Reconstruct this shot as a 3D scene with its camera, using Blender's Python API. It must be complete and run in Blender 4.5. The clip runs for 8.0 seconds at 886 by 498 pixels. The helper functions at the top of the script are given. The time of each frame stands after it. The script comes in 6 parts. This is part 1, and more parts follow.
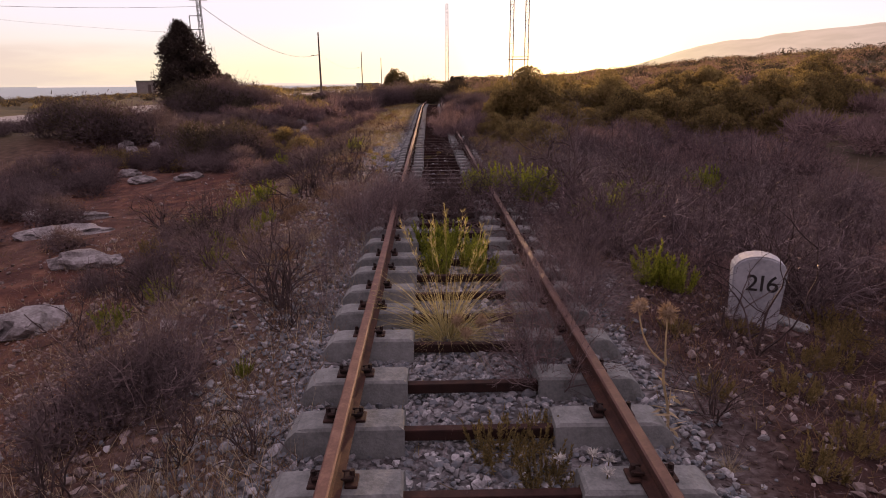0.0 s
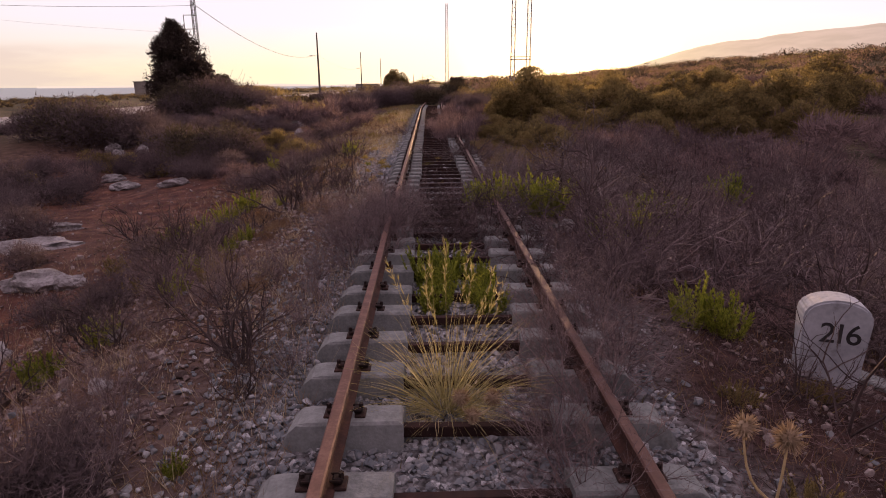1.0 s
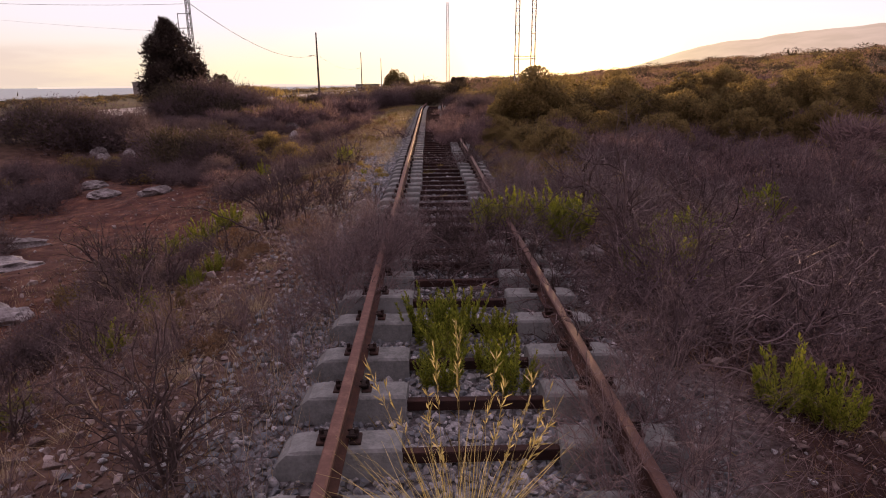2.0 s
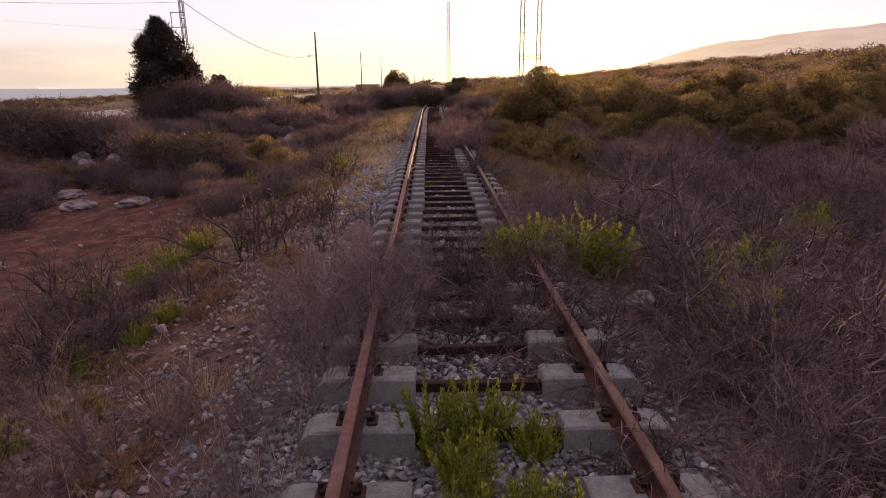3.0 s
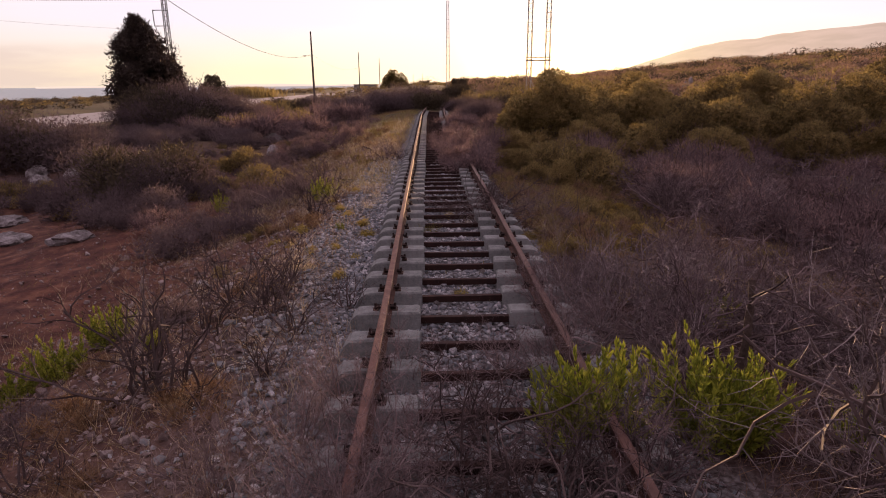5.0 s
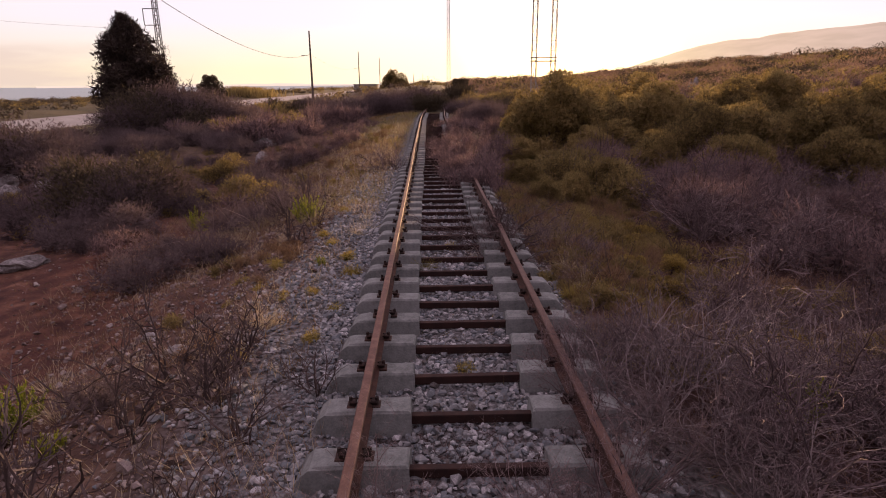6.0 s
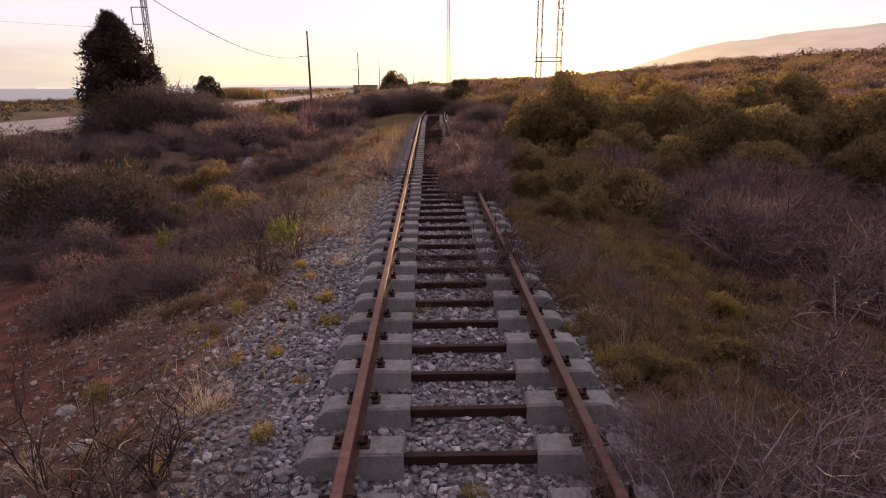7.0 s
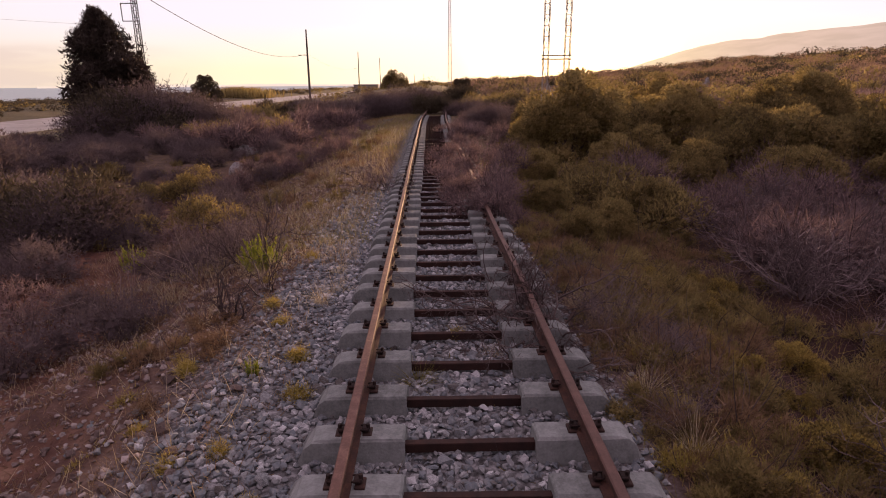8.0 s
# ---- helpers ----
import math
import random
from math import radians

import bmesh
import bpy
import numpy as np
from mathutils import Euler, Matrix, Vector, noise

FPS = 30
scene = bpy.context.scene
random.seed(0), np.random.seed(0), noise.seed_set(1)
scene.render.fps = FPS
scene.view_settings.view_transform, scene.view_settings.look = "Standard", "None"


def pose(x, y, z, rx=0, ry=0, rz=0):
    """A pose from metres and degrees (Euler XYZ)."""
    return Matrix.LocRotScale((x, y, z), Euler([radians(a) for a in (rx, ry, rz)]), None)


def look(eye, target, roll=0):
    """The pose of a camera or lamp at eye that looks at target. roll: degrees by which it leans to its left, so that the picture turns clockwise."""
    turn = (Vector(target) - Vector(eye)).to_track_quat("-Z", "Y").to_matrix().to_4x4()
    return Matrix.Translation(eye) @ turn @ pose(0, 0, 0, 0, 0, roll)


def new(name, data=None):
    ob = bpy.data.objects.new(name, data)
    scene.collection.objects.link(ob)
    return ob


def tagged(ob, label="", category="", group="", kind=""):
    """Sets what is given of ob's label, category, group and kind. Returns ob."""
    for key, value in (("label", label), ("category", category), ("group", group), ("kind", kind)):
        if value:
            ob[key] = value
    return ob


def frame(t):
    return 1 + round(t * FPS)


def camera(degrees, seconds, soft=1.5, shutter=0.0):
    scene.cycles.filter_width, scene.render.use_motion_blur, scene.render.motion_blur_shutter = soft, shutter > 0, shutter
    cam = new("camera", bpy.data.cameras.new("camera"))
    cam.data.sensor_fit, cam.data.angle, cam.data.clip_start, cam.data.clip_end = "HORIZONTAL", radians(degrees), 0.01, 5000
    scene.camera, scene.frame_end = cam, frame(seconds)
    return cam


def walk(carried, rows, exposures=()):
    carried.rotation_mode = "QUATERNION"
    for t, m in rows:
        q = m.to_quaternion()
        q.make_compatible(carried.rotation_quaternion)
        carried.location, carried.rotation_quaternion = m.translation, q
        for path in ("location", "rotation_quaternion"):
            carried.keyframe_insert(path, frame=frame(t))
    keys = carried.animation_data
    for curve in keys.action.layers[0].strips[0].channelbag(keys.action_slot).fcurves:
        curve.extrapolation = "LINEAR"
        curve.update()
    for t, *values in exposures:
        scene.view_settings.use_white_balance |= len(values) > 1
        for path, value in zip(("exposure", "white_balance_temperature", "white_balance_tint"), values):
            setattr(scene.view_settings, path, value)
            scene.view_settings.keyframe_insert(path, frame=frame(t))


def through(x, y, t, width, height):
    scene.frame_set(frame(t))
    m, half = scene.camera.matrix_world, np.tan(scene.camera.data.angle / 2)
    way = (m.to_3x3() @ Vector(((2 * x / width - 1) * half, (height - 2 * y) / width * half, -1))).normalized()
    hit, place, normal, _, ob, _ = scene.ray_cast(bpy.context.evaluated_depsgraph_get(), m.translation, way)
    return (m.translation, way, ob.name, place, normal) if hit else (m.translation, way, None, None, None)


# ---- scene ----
cam = camera(73.4, 8.0, soft=1.0)
PATH = [
    (0, (-0.27, -0.083, 1.969), (-0.227, 1.842, 1.43), -0.4),
    (0.5, (-0.262, 0.447, 1.966), (-0.218, 2.372, 1.428), -0.4),
    (1, (-0.240, 1.016, 1.968), (-0.196, 2.942, 1.431), -0.4),
    (1.5, (-0.236, 1.660, 1.966), (-0.194, 3.587, 1.429), -0.45),
    (3, (-0.305, 3.804, 2.020), (-0.264, 5.731, 1.484), -0.45),
    (3.5, (-0.316, 4.530, 2.045), (-0.275, 6.456, 1.509), -0.45),
    (4, (-0.332, 5.236, 2.092), (-0.290, 7.162, 1.555), -0.45),
    (4.5, (-0.345, 5.940, 2.160), (-0.300, 7.866, 1.623), -0.45),
    (6, (-0.285, 8.252, 2.338), (-0.242, 10.178, 1.799), -0.45),
    (6.5, (-0.257, 9.035, 2.362), (-0.215, 10.96, 1.824), -0.45),
    (7, (-0.241, 9.810, 2.357), (-0.198, 11.736, 1.821), -0.45),
    (7.5, (-0.238, 10.577, 2.355), (-0.196, 12.503, 1.818), -0.45),
    (8, (-0.232, 11.328, 2.345), (-0.192, 13.254, 1.807), -0.45),
]
EXPOSURE, KELVIN, TINT = 0.38, 6900, 21
walk(cam, [(t, look(eye, to, roll)) for t, eye, to, roll in PATH], [(0.0, EXPOSURE, KELVIN, TINT), (8.0, EXPOSURE, KELVIN, TINT)])

# ---- light: a sun about to set behind the scrub, and its sky ----
SUN_AZ, SUN_EL = radians(12.5), radians(4.2)      # clockwise from +y
sun_dir = Vector((math.sin(SUN_AZ) * math.cos(SUN_EL), math.cos(SUN_AZ) * math.cos(SUN_EL), math.sin(SUN_EL)))
sun_lamp = bpy.data.lights.new("sun", "SUN")
sun_lamp.energy, sun_lamp.angle, sun_lamp.color = 5.0, radians(0.6), (1.0, 0.62, 0.32)
sun = new("sun", sun_lamp)
sun.rotation_euler = (-sun_dir).to_track_quat("-Z", "Y").to_euler()

world = bpy.data.worlds.new("evening_sky")
scene.world = world
world.use_nodes = True
wn, wl = world.node_tree.nodes, world.node_tree.links
wn.clear()
sky = wn.new("ShaderNodeTexSky")
sky.sky_type, sky.sun_disc = "NISHITA", False
sky.sun_elevation, sky.sun_rotation = SUN_EL, SUN_AZ
sky.air_density, sky.dust_density, sky.ozone_density = 1.0, 2.0, 1.0
tex = wn.new("ShaderNodeTexCoord")
split, dot = wn.new("ShaderNodeSeparateXYZ"), wn.new("ShaderNodeVectorMath")
dot.operation, dot.inputs[1].default_value = "DOT_PRODUCT", sun_dir
wl.new(tex.outputs["Generated"], split.inputs[0])
wl.new(tex.outputs["Generated"], dot.inputs[0])


def sky_ramp(fac, stops):
    r = wn.new("ShaderNodeValToRGB")
    e = r.color_ramp.elements
    while len(e) < len(stops):
        e.new(0.5)
    for el, (p, c) in zip(e, stops):
        el.position, el.color = p, (*c, 1)
    wl.new(fac, r.inputs["Fac"])
    return r.outputs["Color"]


def sky_mix(fac, a, b, kind="MIX"):
    x = wn.new("ShaderNodeMix")
    x.data_type, x.blend_type = "RGBA", kind
    for s, v in ((x.inputs[0], fac), (x.inputs[6], a), (x.inputs[7], b)):
        if isinstance(v, float):
            s.default_value = v
        else:
            wl.new(v, s)
    return x.outputs[2]


# evening haze: pink to yellow along the horizon, pale and bright above, cooler overhead and behind
low = sky_ramp(dot.outputs["Value"], [(0.0, (0.14, 0.11, 0.13)), (0.6, (0.62, 0.54, 0.48)), (0.76, (0.77, 0.7, 0.52)), (0.9, (0.82, 0.77, 0.54)), (0.985, (1.2, 1.02, 0.7)), (1.0, (2.6, 2.0, 1.1))])
high = sky_ramp(dot.outputs["Value"], [(0.0, (0.26, 0.19, 0.23)), (0.45, (0.66, 0.56, 0.62)), (0.62, (0.72, 0.69, 0.69)), (0.72, (0.7, 0.69, 0.745)), (0.8, (0.7, 0.69, 0.77)), (0.93, (0.705, 0.695, 0.775)), (0.985, (0.73, 0.715, 0.775)), (1.0, (1.3, 1.15, 0.95))])
rise = sky_ramp(split.outputs["Z"], [(0.022, (0, 0, 0)), (0.09, (1, 1, 1))])
dome = sky_ramp(split.outputs["Z"], [(0.2, (0, 0, 0)), (0.9, (1, 1, 1))])
top = wn.new("ShaderNodeRGB")
top.outputs[0].default_value = (0.68, 0.52, 0.63, 1)
# a soft bank of cloud low over the sea
flat = wn.new("ShaderNodeVectorMath")
flat.operation, flat.inputs[1].default_value = "MULTIPLY", (5, 5, 34)
cloud = wn.new("ShaderNodeTexNoise")
cloud.inputs["Scale"].default_value, cloud.inputs["Detail"].default_value = 1.0, 5.0
wl.new(tex.outputs["Generated"], flat.inputs[0])
wl.new(flat.outputs[0], cloud.inputs["Vector"])
puff = sky_ramp(cloud.outputs["Fac"], [(0.32, (0.1, 0.1, 0.1)), (0.52, (0.65, 0.65, 0.65))])
bank = sky_ramp(split.outputs["Z"], [(0.0, (1, 1, 1)), (0.048, (1, 1, 1)), (0.06, (0, 0, 0))])
side = sky_ramp(dot.outputs["Value"], [(0.74, (1, 1, 1)), (0.86, (0, 0, 0))])
grey = wn.new("ShaderNodeRGB")
grey.outputs[0].default_value = (0.57, 0.49, 0.44, 1)
veil = sky_mix(1.0, sky_mix(1.0, puff, bank, "MULTIPLY"), side, "MULTIPLY")
haze_col = sky_mix(dome, sky_mix(veil, sky_mix(rise, low, high), grey.outputs[0]), top.outputs[0])
scale = wn.new("ShaderNodeVectorMath")
scale.operation, scale.inputs["Scale"].default_value = "SCALE", 0.008
wl.new(sky.outputs[0], scale.inputs[0])
w_out, w_bg = wn.new("ShaderNodeOutputWorld"), wn.new("ShaderNodeBackground")
w_bg.inputs["Strength"].default_value = 1.0
wl.new(sky_mix(1.0, haze_col, scale.outputs[0], "ADD"), w_bg.inputs["Color"])
wl.new(w_bg.outputs[0], w_out.inputs["Surface"])

# ---- mesh helpers ----

class Geo:
    """Collects vertices and faces of one mesh."""

    def __init__(self):
        self.v, self.f, self.n = [], [], 0

    def add(self, v, faces):
        v = np.asarray(v, float).reshape(-1, 3)
        self.v.append(v)
        for f in faces:
            self.f += (np.asarray(f) + self.n).tolist()
        self.n += len(v)
        return self

    def mesh(self, name, material, smooth=False):
        me = bpy.data.meshes.new(name)
        me.from_pydata(np.concatenate(self.v).tolist(), [], self.f)
        if material:
            me.materials.append(material)
        if smooth:
            me.polygons.foreach_set("use_smooth", [True] * len(me.polygons))
        me.update()
        return me


def part(name, data, material, parent, label=""):
    """One mesh object under a thing or a part; data is a mesh, a Geo or a bmesh."""
    if isinstance(data, Geo):
        data = data.mesh(name, material)
    elif isinstance(data, bmesh.types.BMesh):
        bm = data
        data = bpy.data.meshes.new(name)
        bm.to_mesh(data)
        bm.free()
        data.materials.append(material)
    ob = new(name, data)
    ob.parent = parent
    return tagged(ob, label) if label else ob


def empty(name, at=(0, 0, 0), turn=0.0, scale=1.0):
    ob = new(name)
    ob.empty_display_size = 0.1
    ob.location, ob.rotation_euler, ob.scale = at, (0, 0, turn), (scale,) * 3
    return ob


def box(bm, cx, cy, cz, sx, sy, sz, bevel=0.0):
    r = bmesh.ops.create_cube(bm, size=1.0, matrix=Matrix.Translation((cx, cy, cz)) @ Matrix.Diagonal((sx, sy, sz, 1)))
    if bevel:
        bmesh.ops.bevel(bm, geom=list({e for v in r["verts"] for e in v.link_edges}), offset=bevel, segments=1, affect="EDGES")
    return r["verts"]


def unit(a):
    return a / np.maximum(np.linalg.norm(a, axis=-1, keepdims=True), 1e-9)


def tubes(geo, P, R, sides=4):
    """Tapered tubes along polylines: P (b, n, 3), R (b, n)."""
    b, n, _ = P.shape
    T = unit(np.gradient(P, axis=1))
    ref = np.where(np.abs(T[..., 2:3]) > 0.9, np.array([1.0, 0, 0]), np.array([0, 0, 1.0]))
    U = unit(np.cross(T, ref))
    W = np.cross(T, U)
    a = np.arange(sides) * 2 * np.pi / sides
    V = P[:, :, None] + R[:, :, None, None] * (np.cos(a)[:, None] * U[:, :, None] + np.sin(a)[:, None] * W[:, :, None])
    i = np.arange(b * n * sides).reshape(b, n, sides)
    A, B = i[:, :-1], i[:, 1:]
    q = np.stack([A, np.roll(A, -1, 2), np.roll(B, -1, 2), B], -1).reshape(-1, 4)
    geo.add(V, [q])


def ribbons(geo, P, W, r):
    """Flat tapering strips along polylines, for blades and the finest twigs."""
    b, n, _ = P.shape
    T = unit(np.gradient(P, axis=1))
    S = unit(np.cross(T, unit(r.normal(size=(b, 1, 3)) + np.zeros((b, n, 3)))))
    V = np.stack([P - S * W[..., None] / 2, P + S * W[..., None] / 2], 2)
    i = np.arange(b * n * 2).reshape(b, n, 2)
    geo.add(V, [np.stack([i[:, :-1, 0], i[:, :-1, 1], i[:, 1:, 1], i[:, 1:, 0]], -1).reshape(-1, 4)])


def grow(start, way, length, n, wobble, lift, r):
    """Polylines of n points that wander from start along way and bend up (lift) or down."""
    b = len(start)
    P = np.zeros((b, n, 3))
    P[:, 0] = start
    d = unit(way)
    step = (length / (n - 1))[:, None]
    for k in range(1, n):
        d = unit(d + r.normal(size=(b, 3)) * wobble + np.array([0, 0, lift]))
        P[:, k] = P[:, k - 1] + d * step
    return P


def sprout(P, k, lo, hi, spread, r):
    """k starting points and directions along each polyline."""
    b, n, _ = P.shape
    u = r.uniform(lo, hi, (b, k)) * (n - 1)
    j = np.minimum(u.astype(int), n - 2)
    f = (u - j)[..., None]
    bi = np.arange(b)[:, None]
    S = P[bi, j] * (1 - f) + P[bi, j + 1] * f
    D = unit(P[bi, j + 1] - P[bi, j]) + r.normal(size=(b, k, 3)) * spread
    return S.reshape(-1, 3), unit(D).reshape(-1, 3)


def leaves(geo, C, D, length, width, r):
    """Pointed leaves at C along D."""
    D = unit(D)
    S = unit(np.cross(D, r.normal(size=D.shape)))
    l, w = np.asarray(length)[:, None], np.asarray(width)[:, None]
    V = np.stack([C, C + D * l * 0.45 + S * w / 2, C + D * l, C + D * l * 0.45 - S * w / 2], 1)
    geo.add(V, [np.arange(len(C) * 4).reshape(-1, 4)])


def spikes(geo, C, D, length, width, r):
    """Small pointed sprigs, one triangle each, at C along D."""
    D = unit(D)
    S = unit(np.cross(D, r.normal(size=D.shape)))
    l, w = np.asarray(length)[:, None], np.asarray(width)[:, None]
    V = np.stack([C - S * w / 2, C + S * w / 2, C + D * l], 1)
    geo.add(V, [np.arange(len(C) * 3).reshape(-1, 3)])


def wave(x, y, scale, seed):
    """Smooth value noise, about -1 to 1, on arrays."""
    x, y = np.asarray(x, float) / scale + seed * 17.3, np.asarray(y, float) / scale - seed * 9.7
    ix, iy = np.floor(x), np.floor(y)
    fx, fy = x - ix, y - iy
    fx, fy = fx * fx * (3 - 2 * fx), fy * fy * (3 - 2 * fy)

    def h(a, b):
        s = np.sin(a * 127.1 + b * 311.7 + seed * 74.7) * 43758.5453
        return (s - np.floor(s)) * 2 - 1
    return (h(ix, iy) * (1 - fx) + h(ix + 1, iy) * fx) * (1 - fy) + (h(ix, iy + 1) * (1 - fx) + h(ix + 1, iy + 1) * fx) * fy


def sm(a, b, x):
    t = np.clip((np.asarray(x, float) - a) / (b - a), 0, 1)
    return t * t * (3 - 2 * t)

# ---- materials ----
def material(name, rough=0.9, metal=0.0, spec=0.3):
    m = bpy.data.materials.new(name)
    m.use_nodes = True
    n, l = m.node_tree.nodes, m.node_tree.links
    b = n["Principled BSDF"]
    b.inputs["Roughness"].default_value = rough
    b.inputs["Metallic"].default_value = metal
    b.inputs["Specular IOR Level"].default_value = spec
    return m, n, l, b


def noise_node(n, l, scale, detail=4.0, coord="Object"):
    tc = n.new("ShaderNodeTexCoord")
    t = n.new("ShaderNodeTexNoise")
    t.inputs["Scale"].default_value, t.inputs["Detail"].default_value = scale, detail
    l.new(tc.outputs[coord], t.inputs["Vector"])
    return t.outputs["Fac"]


def ramp(n, l, fac, stops):
    r = n.new("ShaderNodeValToRGB")
    e = r.color_ramp.elements
    while len(e) < len(stops):
        e.new(0.5)
    for el, (p, c) in zip(e, stops):
        el.position, el.color = p, (*c, 1)
    l.new(fac, r.inputs["Fac"])
    return r.outputs["Color"]


def mix(n, l, fac, a, b, kind="MIX"):
    m = n.new("ShaderNodeMix")
    m.data_type, m.blend_type = "RGBA", kind
    for sock, v in ((m.inputs[0], fac), (m.inputs[6], a), (m.inputs[7], b)):
        if isinstance(v, (int, float)):
            sock.default_value = v
        elif isinstance(v, tuple):
            sock.default_value = (*v, 1)
        else:
            l.new(v, sock)
    return m.outputs[2]


def bump(n, l, b, height, strength, distance=0.01):
    k = n.new("ShaderNodeBump")
    k.inputs["Strength"].default_value, k.inputs["Distance"].default_value = strength, distance
    l.new(height, k.inputs["Height"])
    l.new(k.outputs["Normal"], b.inputs["Normal"])


def plant_material(name, stops, through=0.0, rough=0.75, scale=2.5, vary=0.45):
    """Leaves, blades or bark: colours vary by piece, by plant and by patch."""
    m, n, l, b = material(name, rough, spec=0.25)
    g, o = n.new("ShaderNodeNewGeometry"), n.new("ShaderNodeObjectInfo")
    a = n.new("ShaderNodeMath")
    a.operation = "MULTIPLY_ADD"
    l.new(g.outputs["Random Per Island"], a.inputs[0])
    a.inputs[1].default_value = vary
    c = n.new("ShaderNodeMath")
    c.operation = "MULTIPLY_ADD"
    l.new(noise_node(n, l, scale), c.inputs[0])
    c.inputs[1].default_value = 0.9 - vary
    d = n.new("ShaderNodeMath")
    d.operation = "MULTIPLY"
    l.new(o.outputs["Random"], d.inputs[0])
    d.inputs[1].default_value = 0.2
    l.new(d.outputs[0], c.inputs[2])
    l.new(c.outputs[0], a.inputs[2])
    col = ramp(n, l, a.outputs[0], stops)
    l.new(col, b.inputs["Base Color"])
    if through:
        t, s = n.new("ShaderNodeBsdfTranslucent"), n.new("ShaderNodeMixShader")
        l.new(col, t.inputs["Color"])
        s.inputs["Fac"].default_value = through
        l.new(b.outputs[0], s.inputs[1])
        l.new(t.outputs[0], s.inputs[2])
        l.new(s.outputs[0], n["Material Output"].inputs["Surface"])
    return m


def speckled(name, stops, scale=12.0, rough=0.92, bump_scale=40.0, bump_strength=0.4, distance=0.01, metal=0.0, spec=0.3, coord="Object", piece=0.14):
    m, n, l, b = material(name, rough, metal, spec)
    f1, f2 = noise_node(n, l, scale, 5, coord), noise_node(n, l, scale * 6.3, 3, coord)
    o, g = n.new("ShaderNodeObjectInfo"), n.new("ShaderNodeNewGeometry")
    a = n.new("ShaderNodeMath")
    a.operation = "MULTIPLY_ADD"
    l.new(f2, a.inputs[0])
    a.inputs[1].default_value = 0.35
    s = n.new("ShaderNodeMath")
    s.operation = "MULTIPLY_ADD"
    l.new(f1, s.inputs[0])
    s.inputs[1].default_value = 0.65
    l.new(s.outputs[0], a.inputs[2])
    k = n.new("ShaderNodeMath")
    k.operation = "ADD"
    l.new(o.outputs["Random"], k.inputs[0])
    l.new(g.outputs["Random Per Island"], k.inputs[1])
    k2 = n.new("ShaderNodeMath")
    k2.operation = "MULTIPLY_ADD"
    l.new(k.outputs[0], k2.inputs[0])
    k2.inputs[1].default_value, k2.inputs[2].default_value = piece, -piece
    l.new(k2.outputs[0], s.inputs[2])
    l.new(ramp(n, l, a.outputs[0], stops), b.inputs["Base Color"])
    bump(n, l, b, noise_node(n, l, bump_scale, 6, coord), bump_strength, distance)
    return m


M_CONCRETE = speckled("weathered_concrete", [(0.25, (0.085, 0.096, 0.092)), (0.5, (0.178, 0.2, 0.194)), (0.75, (0.27, 0.298, 0.292))], 9, 0.93, 60, 0.5, 0.008)
M_STONE = speckled("ballast_limestone", [(0.14, (0.04, 0.04, 0.04)), (0.32, (0.105, 0.098, 0.088)), (0.46, (0.135, 0.165, 0.182)), (0.62, (0.2, 0.215, 0.215)), (0.82, (0.46, 0.49, 0.5))], 9, 0.9, 50, 0.4, 0.006, piece=0.34)
M_ROCK = speckled("pale_limestone", [(0.3, (0.06, 0.056, 0.052)), (0.45, (0.175, 0.172, 0.168)), (0.72, (0.41, 0.415, 0.415))], 4, 0.95, 16, 1.0, 0.06)
M_RAIL_SIDE = speckled("rusty_steel", [(0.3, (0.022, 0.012, 0.01)), (0.55, (0.05, 0.024, 0.018)), (0.8, (0.09, 0.042, 0.028))], 14, 0.85, 120, 0.5, 0.003)
M_RAIL_TOP = speckled("worn_rail_head", [(0.25, (0.07, 0.036, 0.03)), (0.55, (0.125, 0.067, 0.053)), (0.8, (0.21, 0.125, 0.095))], 10, 0.75, 150, 0.3, 0.002, 0.0, 0.3)
# right rail's head: the same steel, darkened because less light reaches it
M_RAIL_LESS_LIT = speckled("less_lit_rail_head", [(0.25, (0.06, 0.03, 0.024)), (0.55, (0.11, 0.058, 0.045)), (0.8, (0.18, 0.1, 0.075))], 10, 0.7, 150, 0.3, 0.002, 0.1, 0.4)
M_IRON = speckled("dark_rusted_iron", [(0.3, (0.014, 0.01, 0.009)), (0.6, (0.035, 0.019, 0.015)), (0.85, (0.07, 0.034, 0.022))], 20, 0.85, 120, 0.5, 0.002)
M_TWIG = plant_material("dead_grey_twigs", [(0.2, (0.04, 0.03, 0.032)), (0.5, (0.1, 0.075, 0.078)), (0.8, (0.25, 0.204, 0.203))])
M_BURNT = plant_material("dark_dead_branches", [(0.2, (0.03, 0.022, 0.022)), (0.6, (0.08, 0.06, 0.057)), (0.9, (0.15, 0.118, 0.11))])
M_FUZZ = plant_material("brown_dry_scrub", [(0.2, (0.06, 0.042, 0.045)), (0.5, (0.15, 0.106, 0.108)), (0.85, (0.31, 0.225, 0.215))], 0.4)
M_GREEN = plant_material("fresh_yellow_green_leaves", [(0.2, (0.08, 0.105, 0.018)), (0.5, (0.2, 0.245, 0.036)), (0.85, (0.42, 0.44, 0.07))], 0.58, 0.6)
M_OLIVE = plant_material("olive_scrub_leaves", [(0.2, (0.072, 0.058, 0.026)), (0.5, (0.185, 0.148, 0.062)), (0.85, (0.36, 0.29, 0.12))], 0.6, vary=0.4)
M_DARK = plant_material("dark_evergreen_leaves", [(0.2, (0.035, 0.03, 0.021)), (0.5, (0.068, 0.058, 0.038)), (0.85, (0.12, 0.1, 0.06))], 0.25)
